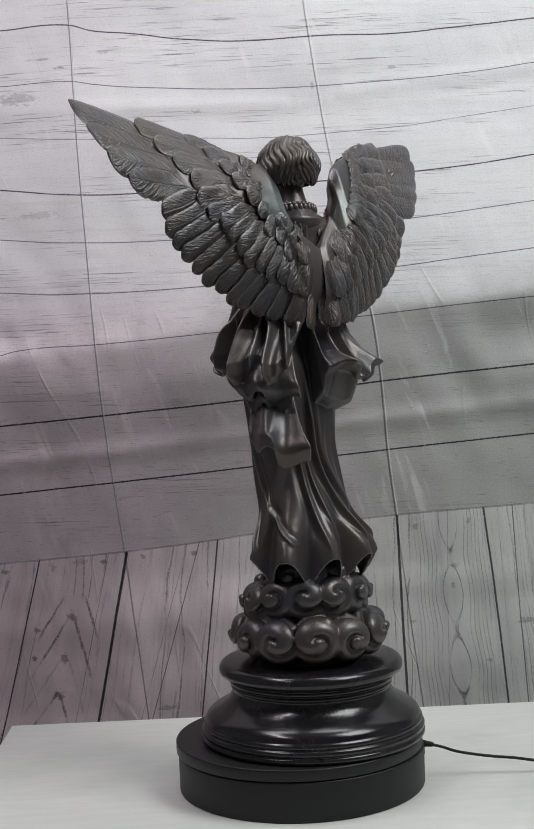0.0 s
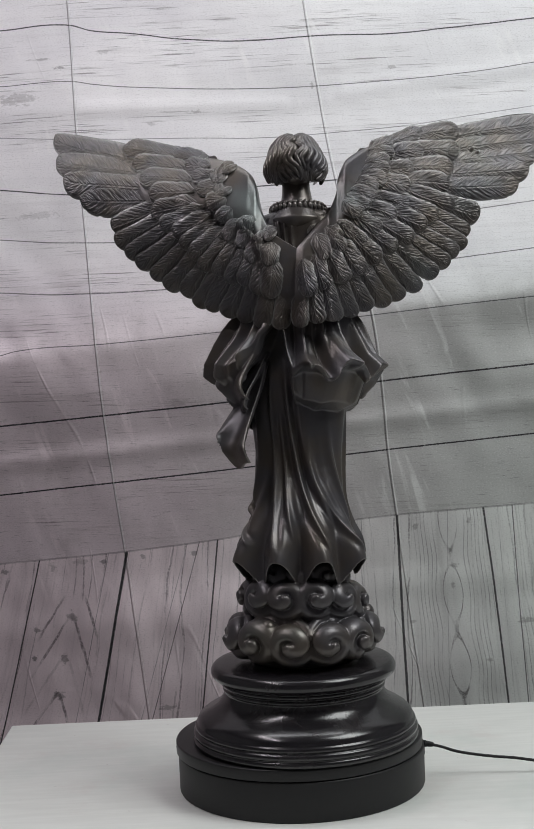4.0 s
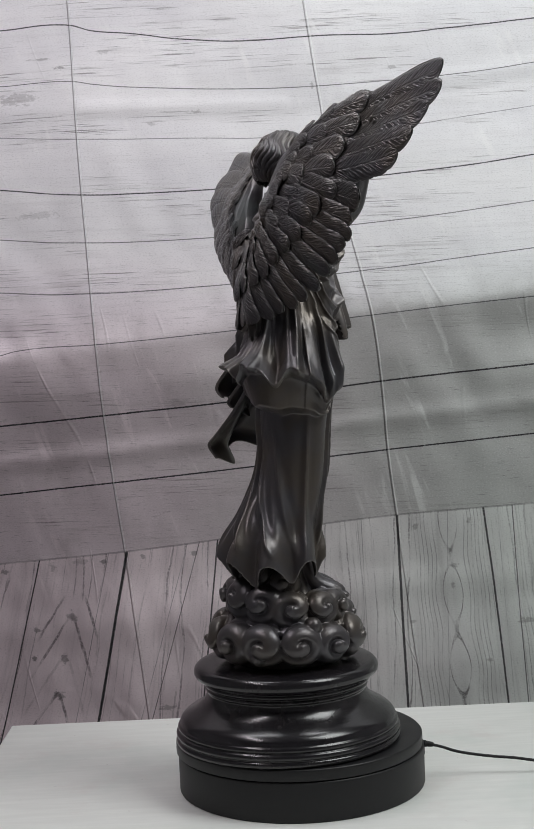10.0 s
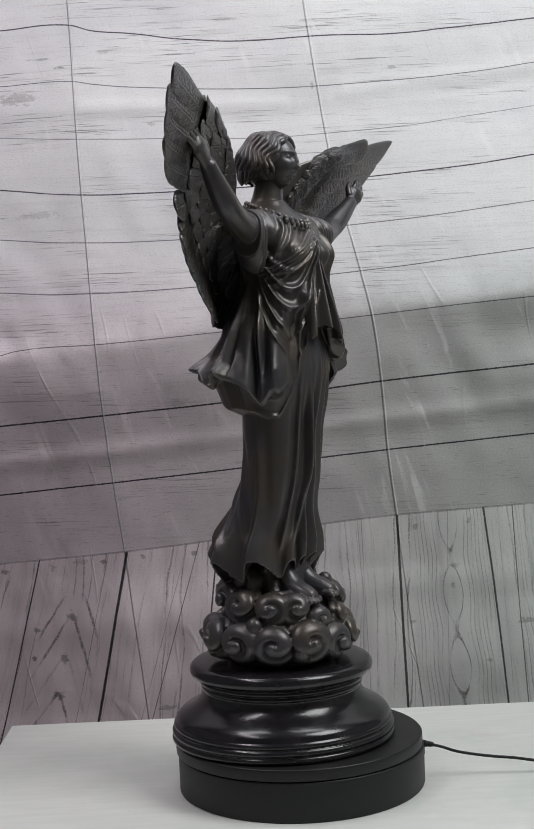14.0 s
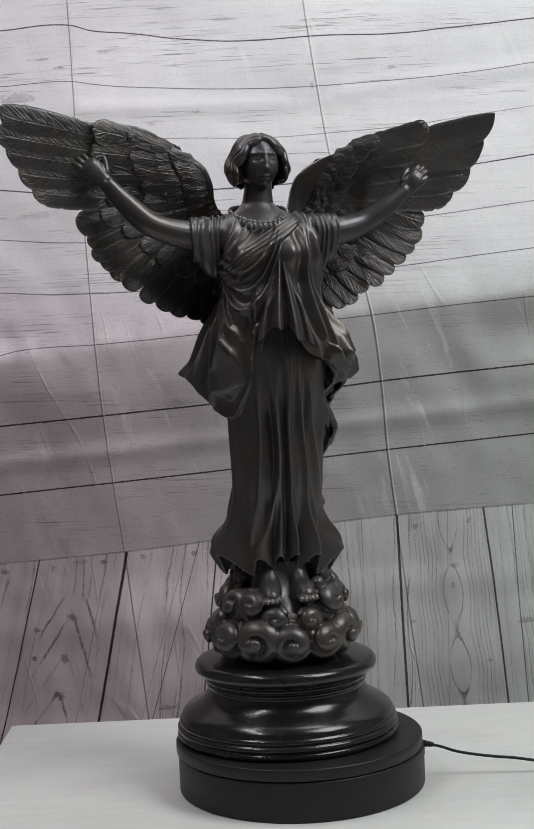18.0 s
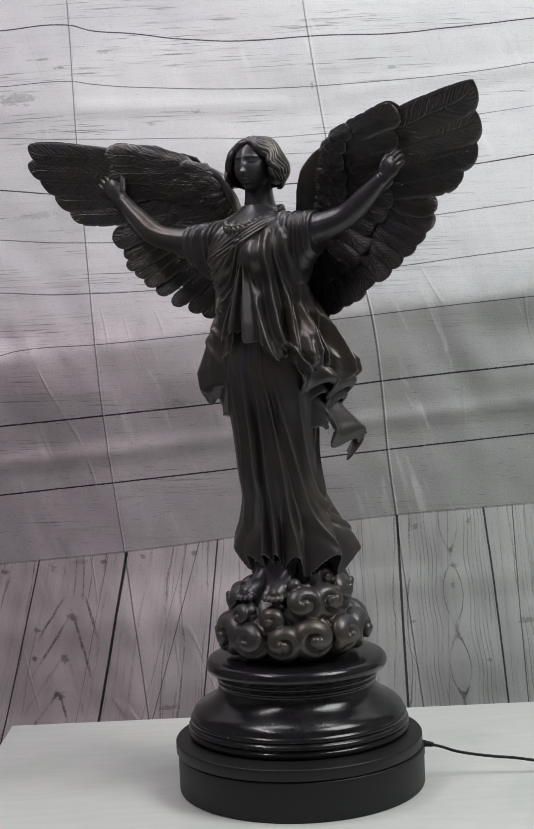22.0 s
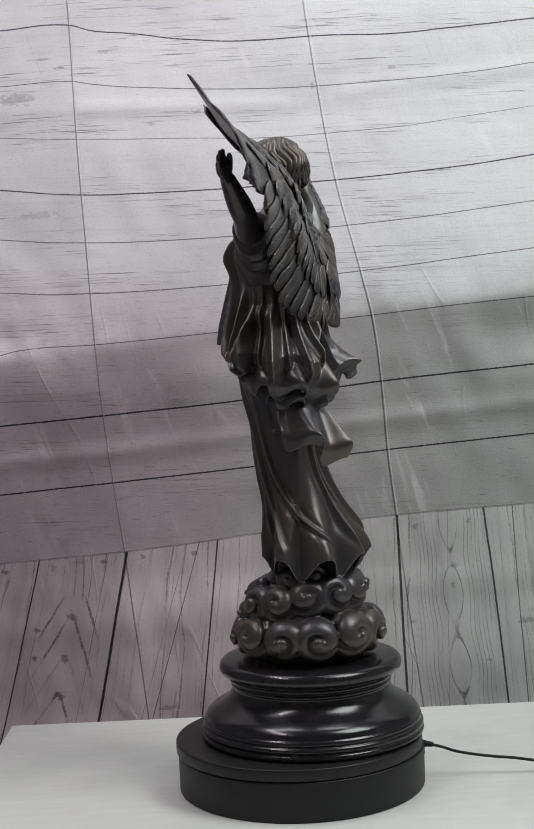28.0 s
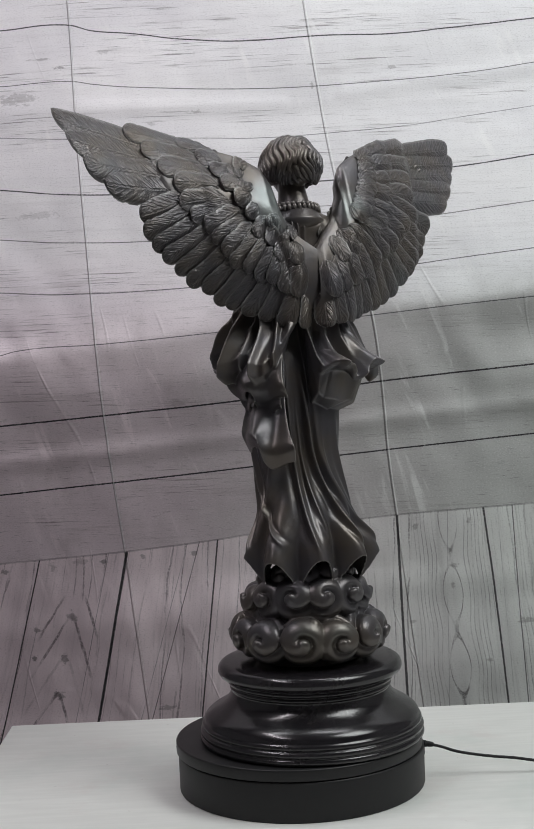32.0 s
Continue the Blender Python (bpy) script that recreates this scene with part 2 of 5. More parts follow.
    n.link(n.m("SUBTRACT", n.m("MULTIPLY", v, 0.92), n.m("MULTIPLY", u, 0.30)), bent.inputs[1])
    scuff = n.noise(n.coords(source=bent.outputs[0], scale=(46.0, 7.0, 1.0)), 1.0, 4.0, 0.6, 0.4)
    patchy = n.smooth(n.noise(n.coords(source=uv, scale=(5.0, 5.0, 1.0)), 1.5, 3.0), 0.42, 0.62)
    colour = n.mix(n.m("MULTIPLY", n.smooth(scuff, 0.56, 0.70, 0.0, 0.62), patchy), colour, (0.84, 0.83, 0.83))
    off_boards = n.smooth(is_floor, 0.0, 1.0, 1.0, 0.15)
    fleck = n.noise(n.coords(source=uv, scale=(44.0, 520.0, 1.0)), 1.0, 3.0, 0.6)
    colour = n.mix(n.m("MULTIPLY", n.m("MULTIPLY", n.smooth(fleck, 0.58, 0.72, 0.0, 0.50), n.smooth(v, 0.75, 0.45, 0.30, 1.0)), off_boards), colour, (0.16, 0.145, 0.15))

    def line(where, width, dark, mask=None, worn=0.5, tint=(0.035, 0.032, 0.036)):
        nonlocal colour
        d = n.m("ABSOLUTE", where)
        edge = n.m("ADD", d, n.m("MULTIPLY", n.m("SUBTRACT", ragged, 0.5), width * 0.55))
        ink = n.m("MULTIPLY", n.smooth(edge, width * 0.36, width * 0.62, 1.0, 0.0), n.smooth(fade, 0.30, 0.30 + worn * 0.4, dark * (1 - worn), dark))
        if mask is not None:
            ink = n.m("MULTIPLY", ink, mask)
        colour = n.mix(ink, colour, tint)

    # pink-to-green cast of the room light, put into the print's colour
    light_tint = n.mix(n.smooth(n.m("ADD", u, n.m("MULTIPLY", n.m("SUBTRACT", wash, 0.5), 0.3)), -0.30, 0.35), (1.085, 0.955, 1.000), (0.968, 1.026, 0.990))
    colour = n.mix(n.smooth(v, 0.75, 0.50, 0.15, 1.0), colour, n.mix(1.0, colour, light_tint, "MULTIPLY"))
    off_floor = n.m("SUBTRACT", 1.0, is_floor)
    joints = (
        ([(-0.422, 1.053), (-0.314, 1.053), (-0.281, 1.043), (-0.215, 1.035), (-0.141, 1.023), (-0.05, 1.015), (0.082, 1.017), (0.189, 1.015), (0.279, 1.02), (0.411, 1.029)], 0.0020, 0.95, 0.2),
        ([(-0.424, 0.963), (-0.312, 0.963), (-0.275, 0.956), (-0.16, 0.945), (-0.008, 0.938), (0.07, 0.938), (0.169, 0.941), (0.309, 0.949), (0.407, 0.96)], 0.0015, 0.80, 0.3),
        ([(-0.426, 0.881), (-0.311, 0.871), (-0.122, 0.864), (-0.015, 0.86), (0.083, 0.863), (0.214, 0.87), (0.297, 0.88), (0.404, 0.892)], 0.0014, 0.64, 0.5),
        ([(-0.427, 0.798), (-0.304, 0.783), (-0.198, 0.781), (0.051, 0.787), (0.21, 0.796), (0.308, 0.804), (0.399, 0.815)], 0.0020, 0.95, 0.2),
        ([(-0.428, 0.72), (-0.331, 0.71), (-0.184, 0.706), (0.19, 0.723), (0.394, 0.743)], 0.0016, 0.76, 0.3),
        ([(-0.429, 0.637), (-0.34, 0.63), (-0.105, 0.633), (0.186, 0.651), (0.268, 0.659), (0.389, 0.67)], 0.0016, 0.80, 0.3),
        ([(-0.433, 0.541), (-0.416, 0.545), (-0.27, 0.551), (-0.075, 0.563), (0.126, 0.577), (0.264, 0.588), (0.384, 0.596)], 0.0016, 0.80, 0.3),
        ([(-0.443, 0.43), (-0.278, 0.441), (-0.065, 0.456), (0.156, 0.477), (0.382, 0.493)], 0.0026, 1.0, 0.15),
        ([(-0.454, 0.319), (-0.286, 0.333), (-0.053, 0.351), (0.079, 0.363), (0.383, 0.385)], 0.0024, 1.0, 0.15),
    )
    for points, width, dark, worn in joints:
        line(n.m("SUBTRACT", v, along_u(points)), width, dark, off_floor, worn)
    line(n.m("SUBTRACT", v, floor_edge), 0.0030, 0.45, None, 0.6)
    gaps = (
        ([(-0.405, 0.211), (-0.469, -0.014)], 0.0024, 0.95, 0.2), ([(-0.261, 0.222), (-0.323, -0.051)], 0.0046, 1.0, 0.05),
        ([(-0.146, 0.23), (-0.232, -0.045)], 0.0016, 0.75, 0.4), ([(-0.116, 0.236), (-0.154, -0.049)], 0.0026, 0.95, 0.2),
        ([(-0.291, 0.219), (-0.359, -0.045)], 0.0013, 0.6, 0.7), ([(0.169, 0.255), (0.174, 0.089), (0.178, -0.044)], 0.0040, 0.95, 0.15),
        ([(0.305, 0.267), (0.323, 0.126), (0.339, -0.042)], 0.0032, 0.95, 0.15), ([(0.350, 0.271), (0.369, -0.004)], 0.0018, 0.8, 0.4),
        ([(0.327, 0.268), (0.338, 0.12)], 0.0012, 0.5, 0.9), ([(0.112, 0.26), (0.118, 0.02)], 0.0012, 0.5, 0.7),
        ([(-0.164, 0.232), (-0.23, 0.02)], 0.0012, 0.5, 0.8), ([(0.248, 0.267), (0.246, 0.06)], 0.0010, 0.45, 0.8),
    )
    for points, width, dark, worn in gaps:
        line(n.m("SUBTRACT", u, along_v(points)), width, dark, is_floor, worn)

    # knots
    smudge = n.m("SUBTRACT", n.noise(n.coords(source=uv, scale=(1.0, 1.6, 1.0)), 110.0, 3.0, 0.65), 0.5)
    knots = ((-0.165, 0.457, 0.022, 0.009, 0.35), (-0.333, 0.986, 0.012, 0.004, 0.75), (0.186, 0.963, 0.010, 0.004, 0.5), (-0.399, 0.940, 0.040, 0.013, 0.45), (-0.265, 1.008, 0.018, 0.004, 0.35),
             (-0.121, 0.906, 0.014, 0.004, 0.55), (-0.189, 0.889, 0.008, 0.004, 0.4), (-0.363, 1.002, 0.022, 0.003, 0.6), (0.062, 0.940, 0.004, 0.006, 0.6), (-0.375, 0.755, 0.040, 0.007, 0.3),
             (-0.416, 0.093, 0.008, 0.007, 0.85), (-0.427, 0.046, 0.008, 0.006, 1.0), (-0.299, 0.205, 0.008, 0.006, 0.9), (-0.236, 0.212, 0.005, 0.007, 0.6), (-0.155, 0.215, 0.007, 0.006, 0.8), (-0.384, 0.198, 0.006, 0.010, 0.5),
             (-0.465, 0.190, 0.008, 0.006, 0.8), (-0.209, -0.039, 0.020, 0.006, 0.6), (-0.337, 0.206, 0.016, 0.008, 0.45), (-0.376, 0.044, 0.008, 0.011, 0.75), (-0.358, 0.116, 0.010, 0.011, 0.75), (-0.388, -0.016, 0.011, 0.010, 0.75),
             (0.255, 0.146, 0.006, 0.007, 0.6), (0.190, 0.088, 0.007, 0.004, 0.5), (0.311, 0.022, 0.007, 0.004, 0.5), (0.373, 0.083, 0.018, 0.007, 0.6), (0.257, 0.178, 0.010, 0.004, 0.5), (0.198, 0.244, 0.006, 0.007, 0.6), (0.281, 0.250, 0.004, 0.007, 0.5))
    for ku, kv, ru, rv, dark in knots:
        du = n.m("DIVIDE", n.m("SUBTRACT", u, ku), ru)
        dv = n.m("DIVIDE", n.m("SUBTRACT", v, kv), rv)
        d = n.m("SQRT", n.m("ADD", n.m("MULTIPLY", du, du), n.m("MULTIPLY", dv, dv)))
        d = n.m("ADD", d, n.m("MULTIPLY", smudge, 2.6))
        colour = n.mix(n.smooth(d, 0.45, 0.85, dark * 0.72, 0.0), colour, (0.13, 0.115, 0.118))

    # ink grain of the print
    ink = n.noise(n.coords(source=uv, scale=(1.0, 1.8, 1.0)), 330.0, 2.0, 0.6)
    colour = n.mix(n.smooth(ink, 0.52, 0.72, 0.0, 0.20), colour, (0.10, 0.09, 0.095))
    colour = n.mix(n.smooth(ink, 0.46, 0.28, 0.0, 0.22), colour, (0.90, 0.89, 0.90))

    # press folds of the cloth, as relief and as lines of colour
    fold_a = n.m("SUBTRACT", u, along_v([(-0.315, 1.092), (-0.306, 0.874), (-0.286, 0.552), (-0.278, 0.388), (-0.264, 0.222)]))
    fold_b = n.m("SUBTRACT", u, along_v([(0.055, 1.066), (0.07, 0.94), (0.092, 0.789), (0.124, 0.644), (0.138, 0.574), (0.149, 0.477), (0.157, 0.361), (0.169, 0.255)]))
    # lit and shaded edges of the folds, put into the colour
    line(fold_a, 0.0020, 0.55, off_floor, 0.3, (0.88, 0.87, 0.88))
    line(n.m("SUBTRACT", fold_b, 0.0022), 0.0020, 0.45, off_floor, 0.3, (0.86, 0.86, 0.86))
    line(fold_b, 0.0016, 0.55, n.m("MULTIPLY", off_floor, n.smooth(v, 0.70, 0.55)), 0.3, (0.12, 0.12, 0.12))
    ridge = n.m("ADD", n.smooth(n.m("ABSOLUTE", fold_a), 0.0, 0.0024, 1.0, 0.0), n.smooth(n.m("ABSOLUTE", fold_b), 0.0, 0.0024, 0.8, 0.0))
    crumple = n.noise(n.coords(source=uv, scale=(2.5, 4.0, 1.0)), 2.4, 3.0, 0.5, 0.2)
    slope = n.m("ADD", n.m("MULTIPLY", u, 0.92), n.m("MULTIPLY", v, 0.30))
    level = n.m("SUBTRACT", n.m("MULTIPLY", v, 0.92), n.m("MULTIPLY", u, 0.30))
    skew = n.tree.nodes.new("ShaderNodeCombineXYZ")
    n.link(slope, skew.inputs[0])
    n.link(level, skew.inputs[1])
    long = n.noise(n.coords(source=skew.outputs[0], scale=(11.0, 1.8, 1.0)), 1.0, 1.0, 0.4, 0.1)
    press = n.smooth(n.m("ABSOLUTE", n.m("SUBTRACT", long, 0.5)), 0.0, 0.014, 1.0, 0.0)
    press = n.m("MULTIPLY", press, n.smooth(n.noise(n.coords(source=skew.outputs[0], scale=(7.0, 5.0, 1.0)), 1.3, 2.0), 0.50, 0.66))
    press = n.m("MULTIPLY", press, n.smooth(v, 0.70, 0.55, 0.2, 1.0))
    weave = n.noise(n.coords(source=uv), 900.0, 2.0)
    normal = n.bump(press, 0.5, 0.0016, n.bump(crumple, 0.30, 0.008, n.bump(ridge, 1.0, 0.0026, n.bump(weave, 0.40, 0.0006))))
    return n.finish(colour, 0.72, normal, Specular_IOR_Level=0.25)


def make_backdrop():
    nu, nv = 260, 240
    xs, zs = np.linspace(-0.95, 0.95, nu), np.linspace(-0.70, 1.50, nv)
    crease = np.interp(zs, [0.225, 0.388, 0.552, 0.874, 1.092], [-0.261, -0.277, -0.286, -0.306, -0.315])
    verts, uvs = [], []
    for j, z in enumerate(zs):
        for x in xs:
            y = float(cloth_profile(x, z - 0.09 * x * math.exp(-(((z - 0.56) / 0.15) ** 2))))
            y += 0.17 * max(0.0, crease[j] - x)
            y += 0.004 * noise.noise(Vector((x * 5, z * 6, 0.3))) + 0.0045 * noise.noise(Vector((x * 2.1, z * 9, 4.0)))
            y -= 0.0035 * math.exp(-(((z - 0.135 - 0.10 * x) / 0.035) ** 2)) + 0.0048 * math.exp(-(((z - 0.405 - 0.08 * x) / 0.012) ** 2)) + 0.0035 * math.exp(-(((z - 0.912 + 0.02 * x) / 0.010) ** 2)) * (1.0 if -0.31 < x < 0.02 else 0.3) + 0.003 * math.exp(-(((z - 0.935 - 0.10 * (x - 0.2)) / 0.012) ** 2)) * (1.0 if x > 0.1 else 0.0)
            y += 0.007 * math.exp(-(((x + 0.430) / 0.020) ** 2 + ((z - 0.565) / 0.022) ** 2)) + 0.014 * math.exp(-(((x - 0.42) / 0.10) ** 2 + ((z - 0.545) / 0.04) ** 2))
            y += 0.011 * noise.noise(Vector((x * 11 + z * 5, z * 7, 7.0))) * math.exp(-(((z - 0.50) / 0.09) ** 2)) + 0.0020 * noise.noise(Vector((x * 24 + z * 9, z * 8, 2.0)))
            verts.append((x, y, z))
            uvs.append((x, z))
    faces = [(j * nu + i, j * nu + i + 1, (j + 1) * nu + i + 1, (j + 1) * nu + i) for j in range(nv - 1) for i in range(nu - 1)]
    mesh = bpy.data.meshes.new("backdrop")
    mesh.from_pydata(verts, [], faces)
    layer = mesh.uv_layers.new(name="UVMap")
    index = np.empty(len(mesh.loops), dtype=np.int32)
    mesh.loops.foreach_get("vertex_index", index)
    layer.data.foreach_set("uv", np.array(uvs)[index].ravel())
    mesh.polygons.foreach_set("use_smooth", [True] * len(mesh.polygons))
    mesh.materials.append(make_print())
    ob = new("backdrop", mesh)
    thick = ob.modifiers.new("thickness", "SOLIDIFY")
    thick.thickness, thick.offset = 0.0012, -1.0
    return tagged(ob, "creased cloth backdrop printed with whitewashed boards above a grey plank floor", "backdrop", kind="structure")


# ---- building helpers ----
def link_mesh(name, bm, material, parent=None, label="", smooth=True):
    mesh = bpy.data.meshes.new(name)
    bmesh.ops.recalc_face_normals(bm, faces=bm.faces)
    bm.to_mesh(mesh)
    bm.free()
    if smooth:
        mesh.polygons.foreach_set("use_smooth", [True] * len(mesh.polygons))
    mesh.materials.append(material)
    ob = new(name, mesh)
    ob.parent = parent
    return tagged(ob, label)


def box(bm, x0, x1, y0, y1, z0, z1, bevel=0.0):
    made = bmesh.ops.create_cube(bm, size=1.0, matrix=Matrix.LocRotScale(((x0 + x1) / 2, (y0 + y1) / 2, (z0 + z1) / 2), None, (x1 - x0, y1 - y0, z1 - z0)))
    if bevel:
        edges = list({e for v in made["verts"] for e in v.link_edges})
        bmesh.ops.bevel(bm, geom=edges, offset=bevel, segments=2, affect="EDGES", profile=0.5)


def lathe(bm, profile, steps=160, x=0.0, y=0.0):
    """Turns a profile of (radius, height) rows about the z axis."""
    rings = []
    for r, z in profile:
        if r < 1e-6:
            rings.append([bm.verts.new((x, y, z))])
        else:
            rings.append([bm.verts.new((x + r * math.cos(2 * math.pi * k / steps), y + r * math.sin(2 * math.pi * k / steps), z)) for k in range(steps)])
    for a, b in zip(rings, rings[1:]):
        for k in range(steps):
            k2 = (k + 1) % steps
            ring = [a[k % len(a)], a[k2 % len(a)], b[k2 % len(b)], b[k % len(b)]]
            ring = list(dict.fromkeys(ring))
            if len(ring) > 2:
                bm.faces.new(ring)


def arc(cr, cz, r, a0, a1, steps):
    return [(cr + r * math.cos(radians(a0 + (a1 - a0) * i / steps)), cz + r * math.sin(radians(a0 + (a1 - a0) * i / steps))) for i in range(steps + 1)]


# ---- room ----
def make_room():
    paint = make_wall_paint("room_wall_paint", (0.44, 0.435, 0.45))
    for name, b in (("wall_north", (-2.2, 2.2, 1.6, 1.7, -0.75, 1.9)), ("wall_south", (-2.2, 2.2, -2.9, -2.8, -0.75, 1.9)),
                    ("wall_west", (-2.3, -2.2, -2.9, 1.7, -0.75, 1.9)), ("wall_east", (2.2, 2.3, -2.9, 1.7, -0.75, 1.9))):
        bm = bmesh.new()
        box(bm, *b)
        tagged(link_mesh(name, bm, paint, smooth=False), "plain grey painted studio wall", "wall", kind="structure")
    bm = bmesh.new()
    box(bm, -2.3, 2.3, -2.9, 1.7, 1.9, 2.0)
    tagged(link_mesh("ceiling", bm, make_wall_paint("ceiling_paint", (0.40, 0.40, 0.40)), smooth=False), "plain pale ceiling", "ceiling", kind="structure")
    bm = bmesh.new()
    box(bm, -2.3, 2.3, -2.9, 1.7, -0.85, -0.75)
    tagged(link_mesh("floor", bm, make_wall_paint("floor_paint", (0.20, 0.19, 0.18)), smooth=False), "plain grey floor", "floor", kind="structure")


def make_table():
    table = tagged(new("table"), "white-painted board table with faint grain and stains", "table")
    table.matrix_world = pose(0.0, 0.0, 0.0, 0, 0, 1.7)
    bm = bmesh.new()
    box(bm, -0.409, 0.95, -0.52, 0.3145, -0.03, 0.0, 0.003)
    link_mesh("tabletop", bm, TABLE_WHITE, table, smooth=False)
    for x in (-0.36, 0.90):
        for y in (-0.47, 0.26):
            bm = bmesh.new()
            box(bm, x - 0.025, x + 0.025, y - 0.025, y + 0.025, -0.75, -0.03, 0.004)
            link_mesh("leg", bm, TABLE_WHITE, table, smooth=False)


# ---- turntable, cable and pedestal ----
def make_turntable():
    thing = tagged(new("turntable"), "black round motorised display turntable on the white table", "turntable")
    bm = bmesh.new()
    lathe(bm, [(0.0, 0.0015), (0.140, 0.0015), (0.1465, 0.0)] + arc(0.1470, 0.0022, 0.0025, -80, 0, 4) + arc(0.1475, 0.0440, 0.0022, 0, 90, 4) + [(0.142, 0.0450), (0.142, 0.0440), (0.0, 0.0440)], 180, 0.0020)
    link_mesh("base", bm, BODY_BLACK, thing, "black moulded plastic motor base")
    bm = bmesh.new()
    lathe(bm, [(0.0, 0.0445), (0.143, 0.0445), (0.143, 0.0472)] + arc(0.1488, 0.0484, 0.0012, -90, 0, 3) + arc(0.1480, 0.0588, 0.0020, 0, 90, 5) + [(0.09, 0.0608), (0.0, 0.0608)], 180)
    platter = link_mesh("platter", bm, PLATTER_BLACK, thing, "black satin turning platter")
    bm = bmesh.new()
    box(bm, 0.146, 0.1525, -0.006, 0.006, 0.028, 0.041, 0.0015)
    link_mesh("socket", bm, BODY_BLACK, thing)
    return platter


def make_cable():
    cable = tagged(new("power_cable"), "thin black power cable plugged into the turntable", "cable")

    def sweep(name, pts, radius):
        data = bpy.data.curves.new(name, "CURVE")
        data.dimensions, data.bevel_depth, data.bevel_resolution, data.use_fill_caps = "3D", radius, 4, True
        s = data.splines.new("BEZIER")
        s.bezier_points.add(len(pts) - 1)
        for b, q in zip(s.bezier_points, pts):
            b.co, b.handle_left_type, b.handle_right_type = q, "AUTO", "AUTO"
        data.materials.append(RUBBER)
        ob = new(name, data)
        ob.parent = cable

    sweep("cord", [(0.160, 0.0, 0.0395), (0.172, 0.0, 0.0365), (0.190, 0.0, 0.0303), (0.215, 0.0, 0.0250), (0.2407, 0.0, 0.0213), (0.262, 0.0, 0.0190), (0.286, 0.0, 0.0150), (0.34, 0.006, 0.0060), (0.44, 0.03, 0.0022), (0.62, 0.10, 0.0020), (0.80, 0.16, 0.0020)], 0.0018)
    bm = bmesh.new()
    lathe(bm, [(0.0, -0.001), (0.0042, -0.001), (0.0042, 0.002)] + [q for k in range(4) for q in ((0.0030, 0.0024 + k * 0.0022), (0.0036 - k * 0.0002, 0.0028 + k * 0.0022), (0.0036 - k * 0.0002, 0.0042 + k * 0.0022))] + [(0.0018, 0.0115), (0.0, 0.0115)], 20)
    ob = link_mesh("strain_relief", bm, RUBBER, cable, "ribbed rubber strain relief")
    ob.matrix_world = pose(0.1525, 0.0, 0.0408, 0, 98, 0)


PED = (-0.0055, -0.001)


def make_pedestal():
    bm = bmesh.new()
    prof = [(0.0, 0.0611), (0.1300, 0.0611)]
    prof += arc(0.1318, 0.0652, 0.0040, -85, 62, 8)
    prof += arc(0.1312, 0.0732, 0.0042, -52, 62, 8)
    prof += arc(0.1290, 0.0810, 0.0040, -52, 60, 8)
    prof += [(0.1300, 0.0856), (0.1298, 0.0882), (0.1282, 0.0912), (0.1252, 0.0942), (0.1208, 0.0973), (0.1152, 0.1004), (0.1092, 0.1038), (0.1038, 0.1078), (0.0998, 0.1122), (0.0975, 0.1165), (0.0965, 0.1205), (0.0964, 0.1224)]
    prof += arc(0.0950, 0.1252, 0.0030, -55, 60, 7)
    prof += [(0.0970, 0.1288)] + arc(0.0972, 0.1322, 0.0030, -60, 55, 7)
    prof += [(0.1000, 0.1356), (0.1030, 0.1370)] + arc(0.1024, 0.1458, 0.0090, -70, 80, 14)
    prof += [(0.100, 0.1552), (0.090, 0.1560), (0.0, 0.1560)]
    lathe(bm, prof, 200)
    ob = link_mesh("pedestal", bm, MARBLE)
    return tagged(ob, "round moulded pedestal of polished black marble on the turntable", "pedestal")


